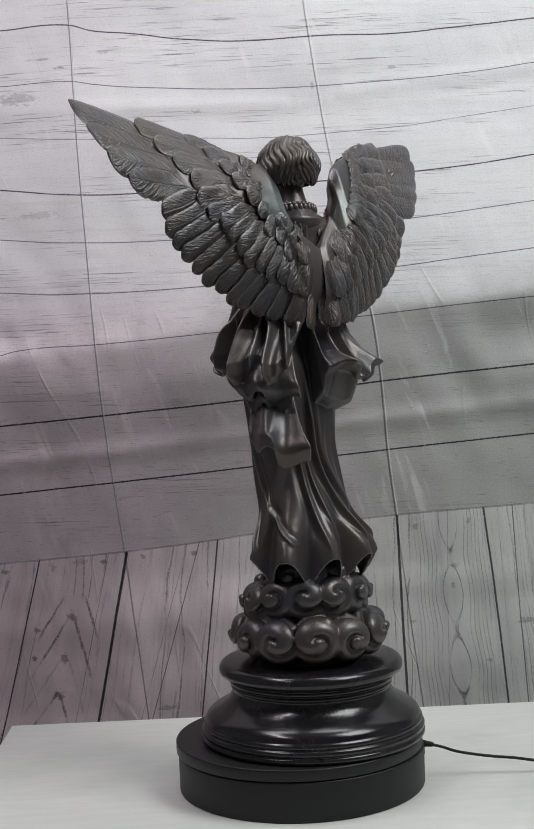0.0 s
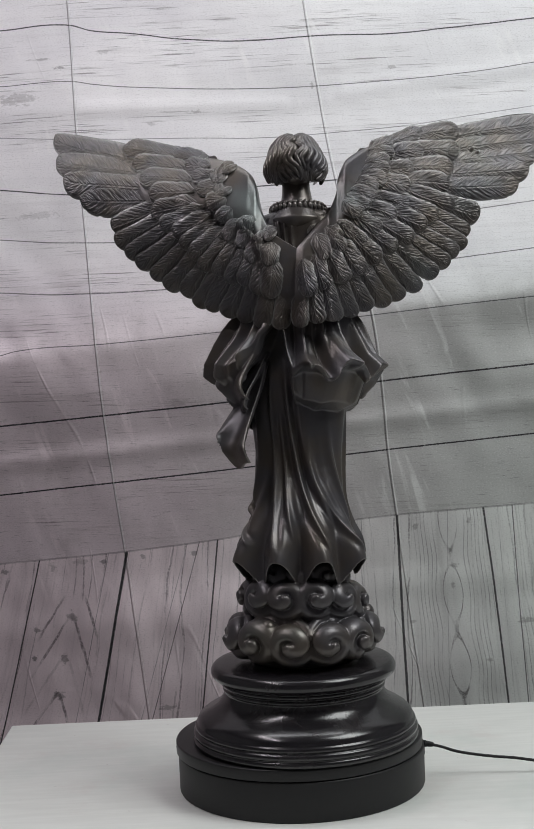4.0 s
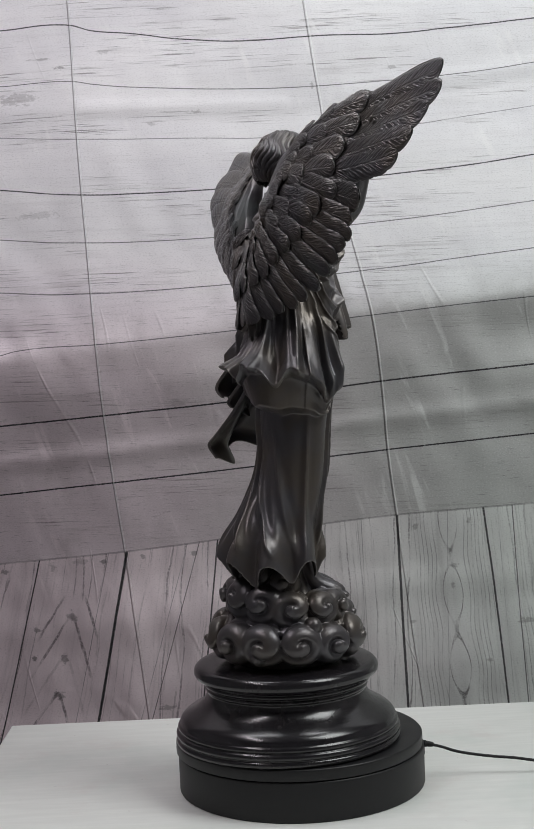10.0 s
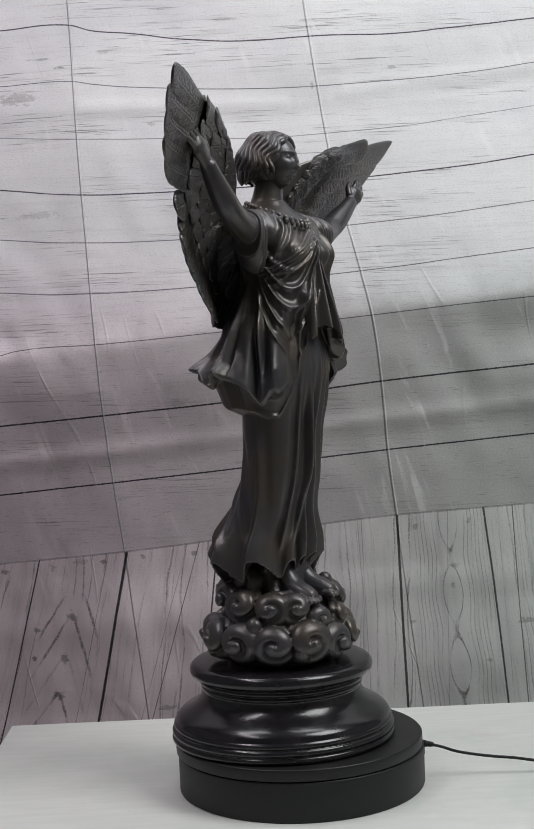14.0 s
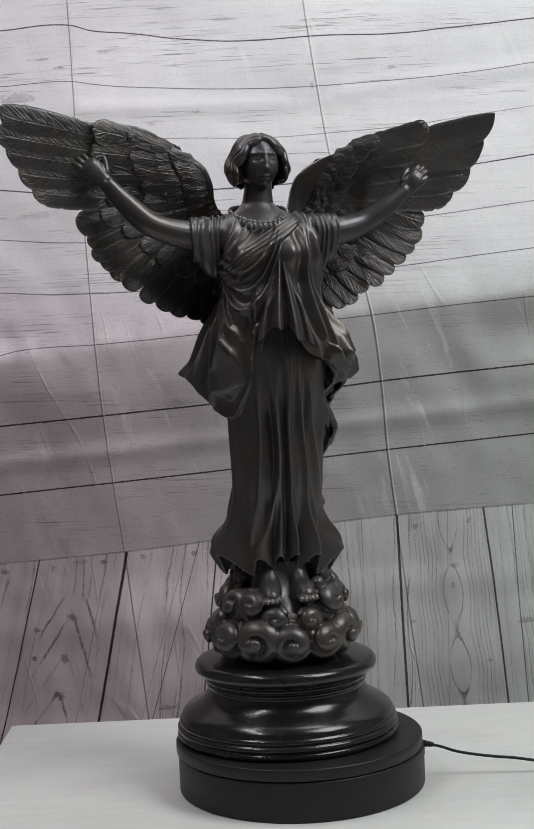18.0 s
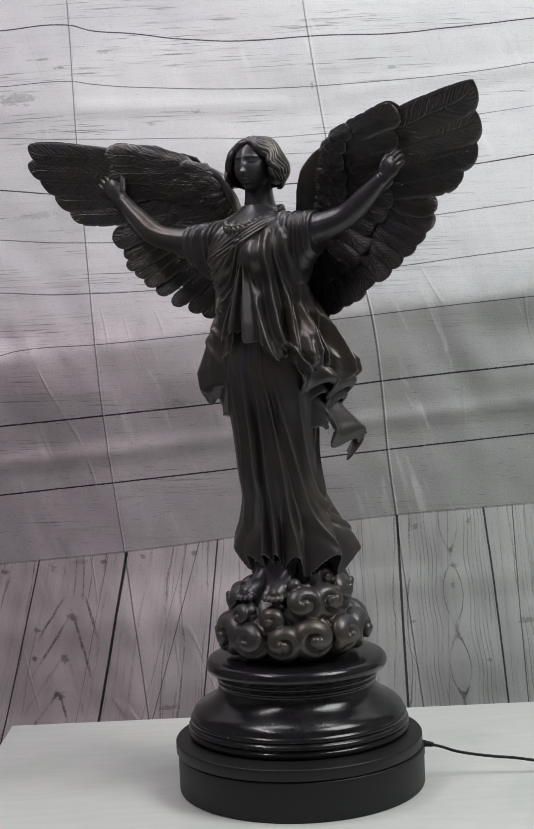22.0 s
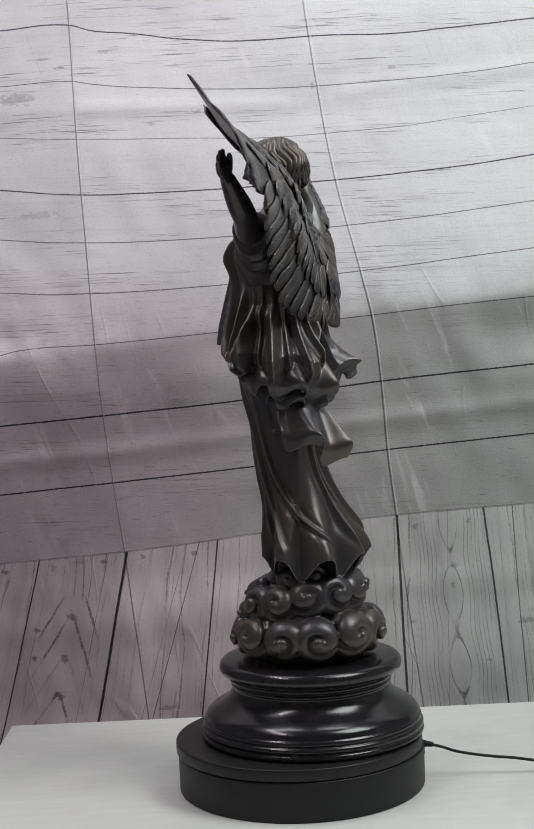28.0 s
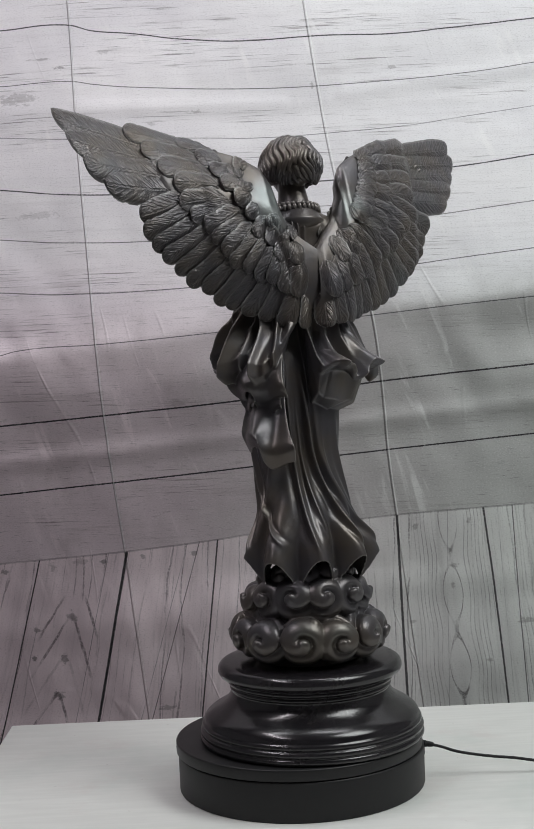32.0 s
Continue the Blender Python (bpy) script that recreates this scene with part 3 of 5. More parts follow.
# ---- bronze figure: one mesh ----
class Sculpt:
    """Gathers the vertices, faces and feather coordinates of one mesh."""

    def __init__(self):
        self.verts, self.faces, self.uvs, self.count = [], [], [], 0

    def grid(self, p, around=False, uv=None, flip=False):
        """p: rows of points; around: each row closes on itself."""
        p = np.asarray(p, dtype=float)
        m, k = p.shape[:2]
        base = self.count
        self.verts.append(p.reshape(-1, 3))
        self.uvs.append(np.full((m * k, 2), 5.0) if uv is None else np.asarray(uv, dtype=float).reshape(-1, 2))
        i, j = np.meshgrid(np.arange(m - 1), np.arange(k if around else k - 1), indexing="ij")
        j2 = (j + 1) % k
        quad = np.stack([i * k + j, i * k + j2, (i + 1) * k + j2, (i + 1) * k + j], -1).reshape(-1, 4) + base
        self.faces.append(quad[:, ::-1] if flip else quad)
        self.count += m * k

    def tube(self, path, radii, k=12, flat=1.0, up=(0, 0, 1), closed_ends=True):
        """A round limb along a path; flat: its thickness across up."""
        path, radii = np.asarray(path, dtype=float), np.asarray(radii, dtype=float)
        d = np.gradient(path, axis=0)
        d /= np.linalg.norm(d, axis=1)[:, None] + 1e-12
        side = np.cross(d, np.asarray(up, dtype=float))
        side /= np.linalg.norm(side, axis=1)[:, None] + 1e-9
        top = np.cross(side, d)
        a = np.linspace(0, 2 * np.pi, k, endpoint=False)
        ring = radii[:, None, None] * (np.cos(a)[None, :, None] * side[:, None] + flat * np.sin(a)[None, :, None] * top[:, None])
        p = path[:, None] + ring
        if closed_ends:
            p = np.concatenate([np.repeat(path[:1, None], k, 1) - d[0] * radii[0] * 0.6, path[:1, None] + ring[:1] * 0.7 - d[0] * radii[0] * 0.35, p, path[-1:, None] + ring[-1:] * 0.7 + d[-1] * radii[-1] * 0.4, np.repeat(path[-1:, None], k, 1) + d[-1] * radii[-1] * 0.65])
        self.grid(p, True)

    def ball(self, c, r, k=14, rows=9):
        r = np.broadcast_to(np.asarray(r, dtype=float), (3,))
        f = np.linspace(-np.pi / 2, np.pi / 2, rows)
        a = np.linspace(0, 2 * np.pi, k, endpoint=False)
        p = np.stack([np.cos(f)[:, None] * np.cos(a), np.cos(f)[:, None] * np.sin(a), np.repeat(np.sin(f)[:, None], k, 1)], -1)
        self.grid(np.asarray(c) + p * r, True)

    def fused(self, voxel):
        """The gathered solids melted into one skin, as a cast would be."""
        mesh = bpy.data.meshes.new("core")
        mesh.from_pydata(np.concatenate(self.verts).tolist(), [], np.concatenate(self.faces).tolist())
        ob = new("core", mesh)
        melt = ob.modifiers.new("melt", "REMESH")
        melt.mode, melt.voxel_size, melt.adaptivity = "VOXEL", voxel, 0.0
        ease = ob.modifiers.new("ease", "SMOOTH")
        ease.factor, ease.iterations = 0.5, 3
        done = ob.evaluated_get(bpy.context.evaluated_depsgraph_get())
        skin = done.to_mesh()
        co = np.empty(len(skin.vertices) * 3)
        skin.vertices.foreach_get("co", co)
        co = co.reshape(-1, 3).copy()
        loops = np.empty(len(skin.loops), dtype=np.int64)
        skin.loops.foreach_get("vertex_index", loops)
        quads = loops.reshape(-1, 4).copy()
        done.to_mesh_clear()
        bpy.data.objects.remove(ob)
        bpy.data.meshes.remove(mesh)
        self.verts, self.faces, self.uvs, self.count = [co], [quads], [np.full((len(co), 2), 5.0)], len(co)

    def solid(self, p, around):
        """A closed solid from rows of points; its first and last rows shrink to a point."""
        p = np.asarray(p, dtype=float)
        ends = [np.repeat(p[e].mean(0)[None, None], p.shape[1], 1) for e in (0, -1)]
        self.grid(np.concatenate([ends[0], p, ends[1]]), around)

    def sheet(self, loops):
        """A closed slab from loops that run down one face and back up the other."""
        shut = [(loops[e] + loops[e][::-1]) / 2 for e in (0, -1)]
        self.grid(np.concatenate([shut[0][None], loops, shut[1][None]]), True)

    def object(self, name, material, down=0.0):
        verts = np.concatenate(self.verts) - np.array([0, 0, down])
        mesh = bpy.data.meshes.new(name)
        mesh.from_pydata(verts.tolist(), [], np.concatenate(self.faces).tolist())
        layer = mesh.uv_layers.new(name="UVMap")
        index = np.empty(len(mesh.loops), dtype=np.int32)
        mesh.loops.foreach_get("vertex_index", index)
        layer.data.foreach_set("uv", np.concatenate(self.uvs)[index].ravel())
        mesh.polygons.foreach_set("use_smooth", [True] * len(mesh.polygons))
        mesh.materials.append(material)
        return new(name, mesh)


def glide(t, ts, vs):
    """Smooth curve through points (Hermite with finite-difference slopes)."""
    ts, vs, t = np.asarray(ts, float), np.asarray(vs, float), np.clip(np.asarray(t, float), ts[0], ts[-1])
    if vs.ndim == 1:
        vs = vs[:, None]
    s = np.gradient(vs, ts, axis=0)
    i = np.clip(np.searchsorted(ts, t, side="right") - 1, 0, len(ts) - 2)
    h = (ts[i + 1] - ts[i])
    q = ((t - ts[i]) / h)[..., None]
    h = h[..., None]
    out = (2 * q**3 - 3 * q**2 + 1) * vs[i] + (q**3 - 2 * q**2 + q) * h * s[i] + (-2 * q**3 + 3 * q**2) * vs[i + 1] + (q**3 - q**2) * h * s[i + 1]
    return out[..., 0] if out.shape[-1] == 1 else out


def along(points, count, ends=(0.0, 1.0)):
    """count points evenly spread along a smooth line through points."""
    p = np.asarray(points, float)
    fine = glide(np.linspace(0, len(p) - 1, 200), np.arange(len(p)), p)
    s = np.concatenate([[0], np.cumsum(np.linalg.norm(np.diff(fine, axis=0), axis=1))])
    want = np.linspace(ends[0], ends[1], count) * s[-1]
    return np.stack([np.interp(want, s, fine[:, k]) for k in range(p.shape[1])], -1)


def wrap(a):
    return (a + np.pi) % (2 * np.pi) - np.pi


def sleek(x, lo, hi):
    q = np.clip((x - lo) / (hi - lo), 0, 1)
    return q * q * (3 - 2 * q)


def pleat(p, seed):
    """Irregular rounded cloth ridges along a phase, 0 to 1."""
    q = p + 0.33 * np.sin(p * 0.73 + seed) + 0.22 * np.sin(p * 1.9 + 2.1 * seed)
    return (0.60 + 0.40 * np.sin(p * 0.61 + 3.0 * seed)) * (1 - np.abs(np.sin(np.pi * q))) ** 0.8


AXIS = np.array([-0.008, -0.020])

# wing plans: outlines in x and z of the figure
WINGS = {
    -1: dict(lead=[(-0.022, 0.646), (-0.040, 0.668), (-0.058, 0.688), (-0.069, 0.710), (-0.071, 0.730), (-0.080, 0.750), (-0.102, 0.764), (-0.136, 0.776), (-0.168, 0.787), (-0.196, 0.792)],
             low=[(-0.018, 0.575), (-0.060, 0.580), (-0.105, 0.592), (-0.140, 0.605), (-0.175, 0.640), (-0.198, 0.690), (-0.205, 0.735)],
             prim=[(-0.314, 0.804), (-0.320, 0.781), (-0.310, 0.762), (-0.298, 0.739), (-0.284, 0.719)],
             prim_base=[(-0.150, 0.772), (-0.155, 0.718)], prim_lean=(0.62, 0.40, 0.30, 0.20, 0.15),
             sec=[(-0.236, 0.678), (-0.223, 0.658), (-0.218, 0.644), (-0.208, 0.632), (-0.196, 0.621), (-0.181, 0.607), (-0.161, 0.593), (-0.142, 0.582), (-0.122, 0.574), (-0.102, 0.569), (-0.084, 0.562), (-0.064, 0.559), (-0.044, 0.555), (-0.024, 0.552)],
             sec_base=[(-0.150, 0.715), (-0.120, 0.690), (-0.092, 0.665), (-0.060, 0.645), (-0.030, 0.625)],
             pcov=[(-0.215, 0.786), (-0.216, 0.767), (-0.208, 0.743), (-0.200, 0.716)], pcov_base=[(-0.145, 0.772), (-0.138, 0.720)],
             scov=[(-0.204, 0.692), (-0.181, 0.671), (-0.153, 0.650), (-0.121, 0.628), (-0.091, 0.610), (-0.064, 0.600), (-0.037, 0.590)],
             scov_base=[(-0.140, 0.716), (-0.112, 0.690), (-0.084, 0.664), (-0.058, 0.645), (-0.030, 0.632)],
             second=[(-0.172, 0.783), (-0.169, 0.752), (-0.157, 0.728), (-0.158, 0.700), (-0.136, 0.675), (-0.112, 0.653), (-0.084, 0.640), (-0.058, 0.630)],
             second_base=[(-0.112, 0.762), (-0.100, 0.728), (-0.092, 0.700), (-0.070, 0.680), (-0.045, 0.662)],
             third=[(-0.136, 0.772), (-0.134, 0.748), (-0.126, 0.722), (-0.114, 0.700), (-0.100, 0.680)],
             third_base=[(-0.096, 0.756), (-0.086, 0.728), (-0.078, 0.700)],
             tufts=[(-0.098, 0.690, 0.012), (-0.108, 0.676, 0.011), (-0.076, 0.657, 0.010), (-0.090, 0.662, 0.009)],
             ridge=([-0.34, -0.32, -0.214, -0.18, -0.15, -0.105, -0.08, -0.07, -0.06, -0.03, -0.02], [0.815, 0.812, 0.796, 0.79, 0.781, 0.766, 0.750, 0.728, 0.69, 0.655, 0.65]),
             front=([-0.32, -0.27, -0.21, -0.2, -0.155, -0.11, -0.075, -0.06, -0.03], [-0.124, -0.103, -0.077, -0.069, -0.047, -0.025, -0.010, 0.0, 0.020]),
             share=([-0.32, -0.27, -0.06, 0.0], [0.8, 1.0, 1.0, 0.3]),
             rise=([-0.05, 0.0, 0.02, 0.04, 0.07, 0.12, 0.16, 0.2], [-0.025, 0.0, 0.008, 0.016, 0.030, 0.038, 0.036, 0.026]),
             arm=([-0.24, -0.20, -0.14, -0.09, -0.06, -0.02], [0.0015, 0.0028, 0.0050, 0.0080, 0.0090, 0.0085])),
    1: dict(lead=[(-0.022, 0.646), (0.006, 0.666), (0.018, 0.687), (0.023, 0.706), (0.026, 0.724), (0.034, 0.740), (0.056, 0.755), (0.090, 0.766), (0.124, 0.774), (0.170, 0.783)],
            low=[(-0.020, 0.575), (0.020, 0.578), (0.065, 0.590), (0.105, 0.604), (0.140, 0.640), (0.160, 0.690), (0.172, 0.735)],
            prim=[(0.279, 0.807), (0.271, 0.776), (0.259, 0.747), (0.238, 0.722)],
            prim_base=[(0.112, 0.760), (0.122, 0.716)], prim_lean=(0.80, 0.50, 0.35, 0.25),
            sec=[(0.200, 0.681), (0.194, 0.662), (0.185, 0.646), (0.171, 0.634), (0.155, 0.619), (0.139, 0.606), (0.120, 0.597), (0.104, 0.584), (0.088, 0.577), (0.070, 0.569), (0.048, 0.562), (0.026, 0.556), (0.002, 0.552)],
            sec_base=[(0.124, 0.712), (0.098, 0.690), (0.068, 0.664), (0.030, 0.645), (-0.010, 0.625)],
            pcov=[(0.192, 0.785), (0.178, 0.762), (0.168, 0.742), (0.152, 0.716), (0.151, 0.698)], pcov_base=[(0.112, 0.765), (0.094, 0.704)],
            scov=[(0.139, 0.678), (0.119, 0.664), (0.109, 0.643), (0.091, 0.627), (0.072, 0.615), (0.054, 0.607), (0.033, 0.598), (0.010, 0.590)],
            scov_base=[(0.085, 0.700), (0.060, 0.672), (0.035, 0.652), (0.005, 0.635)],
            second=[(0.130, 0.774), (0.110, 0.757), (0.098, 0.728), (0.084, 0.702), (0.062, 0.658), (0.045, 0.647), (0.028, 0.629), (0.010, 0.624)],
            second_base=[(0.092, 0.764), (0.070, 0.732), (0.055, 0.700), (0.036, 0.674), (0.008, 0.655)],
            third=[], third_base=[],
            tufts=[(0.076, 0.728, 0.012), (0.066, 0.740, 0.010), (0.072, 0.716, 0.010), (0.040, 0.668, 0.012), (0.030, 0.655, 0.011), (0.018, 0.660, 0.010), (0.100, 0.752, 0.010)],
            ridge=([-0.03, -0.02, 0.010, 0.020, 0.026, 0.036, 0.068, 0.12, 0.19, 0.29], [0.65, 0.655, 0.680, 0.704, 0.726, 0.744, 0.763, 0.777, 0.789, 0.812]),
            front=([-0.03, -0.02, 0.01, 0.022, 0.034, 0.068, 0.12, 0.19, 0.28], [0.021, 0.020, 0.012, 0.004, -0.003, -0.018, -0.035, -0.036, -0.029]),
            share=([-0.02, 0.03, 0.07, 0.11], [0.15, 0.50, 0.80, 1.0]),
            rise=([-0.05, 0.0, 0.03, 0.05, 0.08, 0.105, 0.145, 0.2], [-0.05, 0.0, 0.024, 0.042, 0.0555, 0.0615, 0.057, 0.035]),
            arm=([-0.02, 0.02, 0.05, 0.10, 0.16, 0.20], [0.0085, 0.0090, 0.0085, 0.0055, 0.0030, 0.0015])),
}


def wing_depth(x, z, s):
    """How far back a wing's middle surface lies: the leading edge is swept forward, the vanes curve back below it."""
    w = WINGS[s]
    below = np.interp(x, *w["ridge"]) - z
    return np.interp(x, *w["front"]) + glide(below, *w["rise"]) * np.interp(x, *w["share"])


def wing_flesh(x, z, s):
    """Half the thickness of the wing's fleshy arm, fullest a little under the leading edge."""
    w = WINGS[s]
    q = np.clip((np.interp(x, *w["ridge"]) + 0.002 - z) / 0.085, 0, 1)
    return np.interp(x, *w["arm"]) * 2.45 * np.sqrt(q) * (1 - q) ** 0.9 + 0.0016 * sleek(q, 0.0, 0.1)


def feather(body, s, a, b, width, lift, rng, bow=0.0, thick=0.0022, tilt=0.18, face=1, nu=18, nv=9, point=1.25, lean=0.0, blunt=2.6):
    """One vane from a to b (x, z), lying over the wing's arm, lift behind it (or before it, where face is -1)."""
    a, b = np.asarray(a, float), np.asarray(b, float)
    d = b - a
    length = np.linalg.norm(d)
    d = d / length
    side = np.array([-d[1], d[0]]) * s
    u = 1 - (1 - np.linspace(0, 1, nu)) ** 1.7
    v = np.linspace(-1, 1, nv)
    tip = min(0.65, point * width / length)
    shape = np.clip(u / 0.20, 0.12, 1) ** 0.6 * np.sqrt(np.clip(1 - np.clip((u - 1 + tip) / tip, 0, 1) ** blunt, 0, 1))
    shape *= 1 + 0.05 * np.sin(u * rng.uniform(6, 11) + rng.uniform(0, 6))
    mid = a + d * (u * length)[:, None] + side * (bow * length * np.sin(np.pi * u))[:, None]
    off = width * (shape[:, None] * v - lean * np.clip(shape, 0, 1)[:, None])
    # small splits along the vane's edges
    off = off * (1 - 0.06 * np.abs(v) ** 3 * (np.sin(u * rng.uniform(30, 46) + rng.uniform(0, 6)) > 0.86)[:, None])
    xz = mid[:, None] + side * off[..., None]
    y = wing_depth(xz[..., 0], xz[..., 1], s) + face * wing_flesh(xz[..., 0], xz[..., 1], s) * (1.0 if lift > 0.0011 else 0.0)
    camber = width * 0.075 * (1 - v**2) * shape[:, None] ** 0.5
    rachis = 0.0011 * np.exp(-((v / 0.11) ** 2)) * (1 - u[:, None]) ** 0.4 + 0.0005 * np.sin(u[:, None] * 7 + 2.5 * v + rng.uniform(0, 6))
    slope = 0.5 * tilt * width * shape[:, None] * v + 0.0012 * face * u[:, None] ** 2
    uv = np.stack([np.repeat((u * length)[:, None], nv, 1) + rng.uniform(0, 1), np.repeat(v[None], nu, 0)], -1)
    rim = thick * 0.5 * (1 - np.abs(v) ** 6) * np.clip(shape, 0, 1)[:, None] ** 0.5
    lift = lift * (0.15 + 0.85 * sleek(u, 0.0, 0.55))[:, None]
    y_back = y + face * lift + slope + rim + (camber + rachis) * (1.0 if face > 0 else 0.15)
    y_front = y + face * lift + slope - rim - (camber + rachis) * (0.15 if face > 0 and lift.max() > 0.001 else 1.0)
    body.grid(np.stack([xz[..., 0], y_back, xz[..., 1]], -1), False, uv, flip=s < 0)
    body.grid(np.stack([xz[..., 0], y_front, xz[..., 1]], -1), False, uv, flip=s > 0)


def add_wing(body, s):
    w = WINGS[s]
    rng = np.random.RandomState(11 + s)
    jit = lambda q, r=0.002: np.asarray(q) + rng.uniform(-r, r, 2)
    # the arm and the web of the wing, rounded at the leading edge
    top, low = along(w["lead"], 90), along(w["low"], 90)
    c = np.linspace(-1, 1, 60)
    q = np.abs(c) ** 1.8
    xz = top[:, None] * (1 - q)[None, :, None] + low[:, None] * q[None, :, None]
    y = wing_depth(xz[..., 0], xz[..., 1], s) + np.sign(c)[None] * wing_flesh(xz[..., 0], xz[..., 1], s) * (1 - 0.7 * sleek(q, 0.75, 1.0))[None] * sleek(q, 0.0, 0.004)[None]
    body.grid(np.stack([xz[..., 0], y, xz[..., 1]], -1), flip=s > 0)
    # long outer vanes
    count = len(w["prim"])
    bases = along(w["prim_base"], count)
    for i in range(count):
        wide = 0.0190 if s > 0 else 0.0158
        feather(body, s, bases[i], w["prim"][i], wide, 0.0007 * (count - 1 - i) - 0.002, rng, 0.02 - 0.010 * i, 0.0030, 0.20, nu=46, nv=17, point=(2.3 if s > 0 else 1.6) if i == 0 else 1.5, lean=w["prim_lean"][i], blunt=2.4)
    # trailing vanes
    count = len(w["sec"])
    bases = along(w["sec_base"], count)
    for i in range(count):
        feather(body, s, bases[i], jit(w["sec"][i], 0.0015), (0.0150 if i == 0 else 0.0118) * rng.uniform(0.95, 1.1), 0.0006 * (i % 2) - 0.001, rng, -0.03, 0.0034, 0.40, nu=30, nv=13, point=1.1)
    # coverts of the outer vanes
    for face in (1, -1):
        count = len(w["pcov"])
        tips, bases = along(w["pcov"], count), along(w["pcov_base"], count)
        for i in range(count):
            feather(body, s, bases[i], jit(tips[i], 0.002), 0.0135 * rng.uniform(0.95, 1.1), 0.0016, rng, 0.02, 0.0030, 0.30, face, 30, 13, 1.2)
        # coverts of the trailing vanes
        count = 10 if face > 0 else 8
        tips, bases = along(w["scov"], count), along(w["scov_base"], count)
        for i in range(count):
            feather(body, s, bases[i], jit(tips[i], 0.003), 0.0128 * rng.uniform(0.85, 1.1), 0.0014 + 0.0006 * (i % 2), rng, -0.03, 0.0032, 0.40, face, 30, 13, 1.1)
        # second row
        count = 10 if face > 0 else 12
        tips, bases = along(w["second"], count), along(w["second_base"], count)
        for i in range(count):
            d = tips[i] - bases[i]
            start = tips[i] - d * min(1.0, 0.042 / np.linalg.norm(d)) if face > 0 else bases[i]
            feather(body, s, start, jit(tips[i], 0.003), 0.0112 * rng.uniform(0.8, 1.15), 0.0030, rng, rng.uniform(-0.06, 0.06), 0.0026, 0.30, face, 24, 13, 1.1)
        # third row: full on the hollow side, and on the back where the wing carries it
        rows = [(w["third"], w["third_base"], 9, 0.0100)] if w["third"] and face > 0 else []
        if face < 0:
            t2, b2 = along(w["second"], 9), along(w["second_base"], 9)
            rows = [(b2 * 0.45 + t2 * 0.55, b2 * 1.05 - t2 * 0.05, 13, 0.0090), (b2 * 0.85 + t2 * 0.15, b2 * 1.4 - t2 * 0.4, 13, 0.0080)]
        for tip_line, base_line, count, wide in rows:
            tips, bases = along(tip_line, count), along(base_line, count)
            for i in range(count):
                d = tips[i] - bases[i]
                feather(body, s, tips[i] - d * min(1.0, 0.030 / np.linalg.norm(d)), jit(tips[i], 0.003), wide * rng.uniform(0.8, 1.15), 0.0034, rng, rng.uniform(-0.1, 0.1), 0.0024, 0.20, face, 20, 11, 1.0)
    # stray small feathers on the smooth arm
    for x, z, size in w["tufts"]:
        for k in range(3):
            tip = np.array([x, z]) + rng.uniform(-0.004, 0.004, 2)
            ang = rng.uniform(-1.5, -0.3)
            feather(body, s, tip - 0.018 * np.array([s * math.cos(ang), math.sin(ang)]), tip, size * 0.55 * rng.uniform(0.8, 1.1), 0.0024, rng, rng.uniform(-0.15, 0.15), 0.0026, 0.3, 1, 16, 11, 1.0)


def ring_of(z, table, theta):
    """Points of a rounded section; table rows: z, left, right, front, back."""
    t = np.asarray(table, float)
    t = t[np.argsort(t[:, 0])]
    xl, xr, yf, yb = (glide(z, t[:, 0], t[:, k])[:, None] for k in (1, 2, 3, 4))
    cx, cy = (xl + xr) / 2, (yf + yb) / 2
    c, s = np.cos(theta)[None], np.sin(theta)[None]
    n = 2.25
    r = (np.abs(c) ** n + np.abs(s) ** n) ** (-1 / n)
    return np.stack([cx + r * c * (xr - xl) / 2, cy + r * s * (yb - yf) / 2, np.repeat(z[:, None], len(theta), 1)], -1)


def polar_ring(zs, table, th):
    """Radii about the figure's axis of the sections at the heights zs, for each bearing th."""
    p = ring_of(zs, table, np.linspace(-np.pi, np.pi, 720, endpoint=False))
    d = p[..., :2] - AXIS
    a, r = np.arctan2(d[..., 1], d[..., 0]), np.linalg.norm(d, axis=-1)
    out = np.empty((len(zs), len(th)))
    for i in range(len(zs)):
        o = np.argsort(a[i])
        out[i] = np.interp(th, a[i][o], r[i][o], period=2 * np.pi)
    return out


def turned_solid(body, r, z, th, wall, rise):
    """A solid of revolution-like cloth with a hollow hem: r and z are rows from the top down."""
    ring = lambda rr, zz: np.stack([AXIS[0] + rr * np.cos(th), AXIS[1] + rr * np.sin(th), zz], -1)
    outer = np.stack([ring(r[i], z[i]) for i in range(len(r))])
    n = 14
    back = np.stack([ring(r[-1] - wall * (0.6 + 0.4 * k / n) - (r[-1] - wall) * 0.35 * (k / n) ** 2, z[-1] + rise * (k / n)) for k in range(n + 1)])
    body.solid(np.concatenate([outer, back]), True)


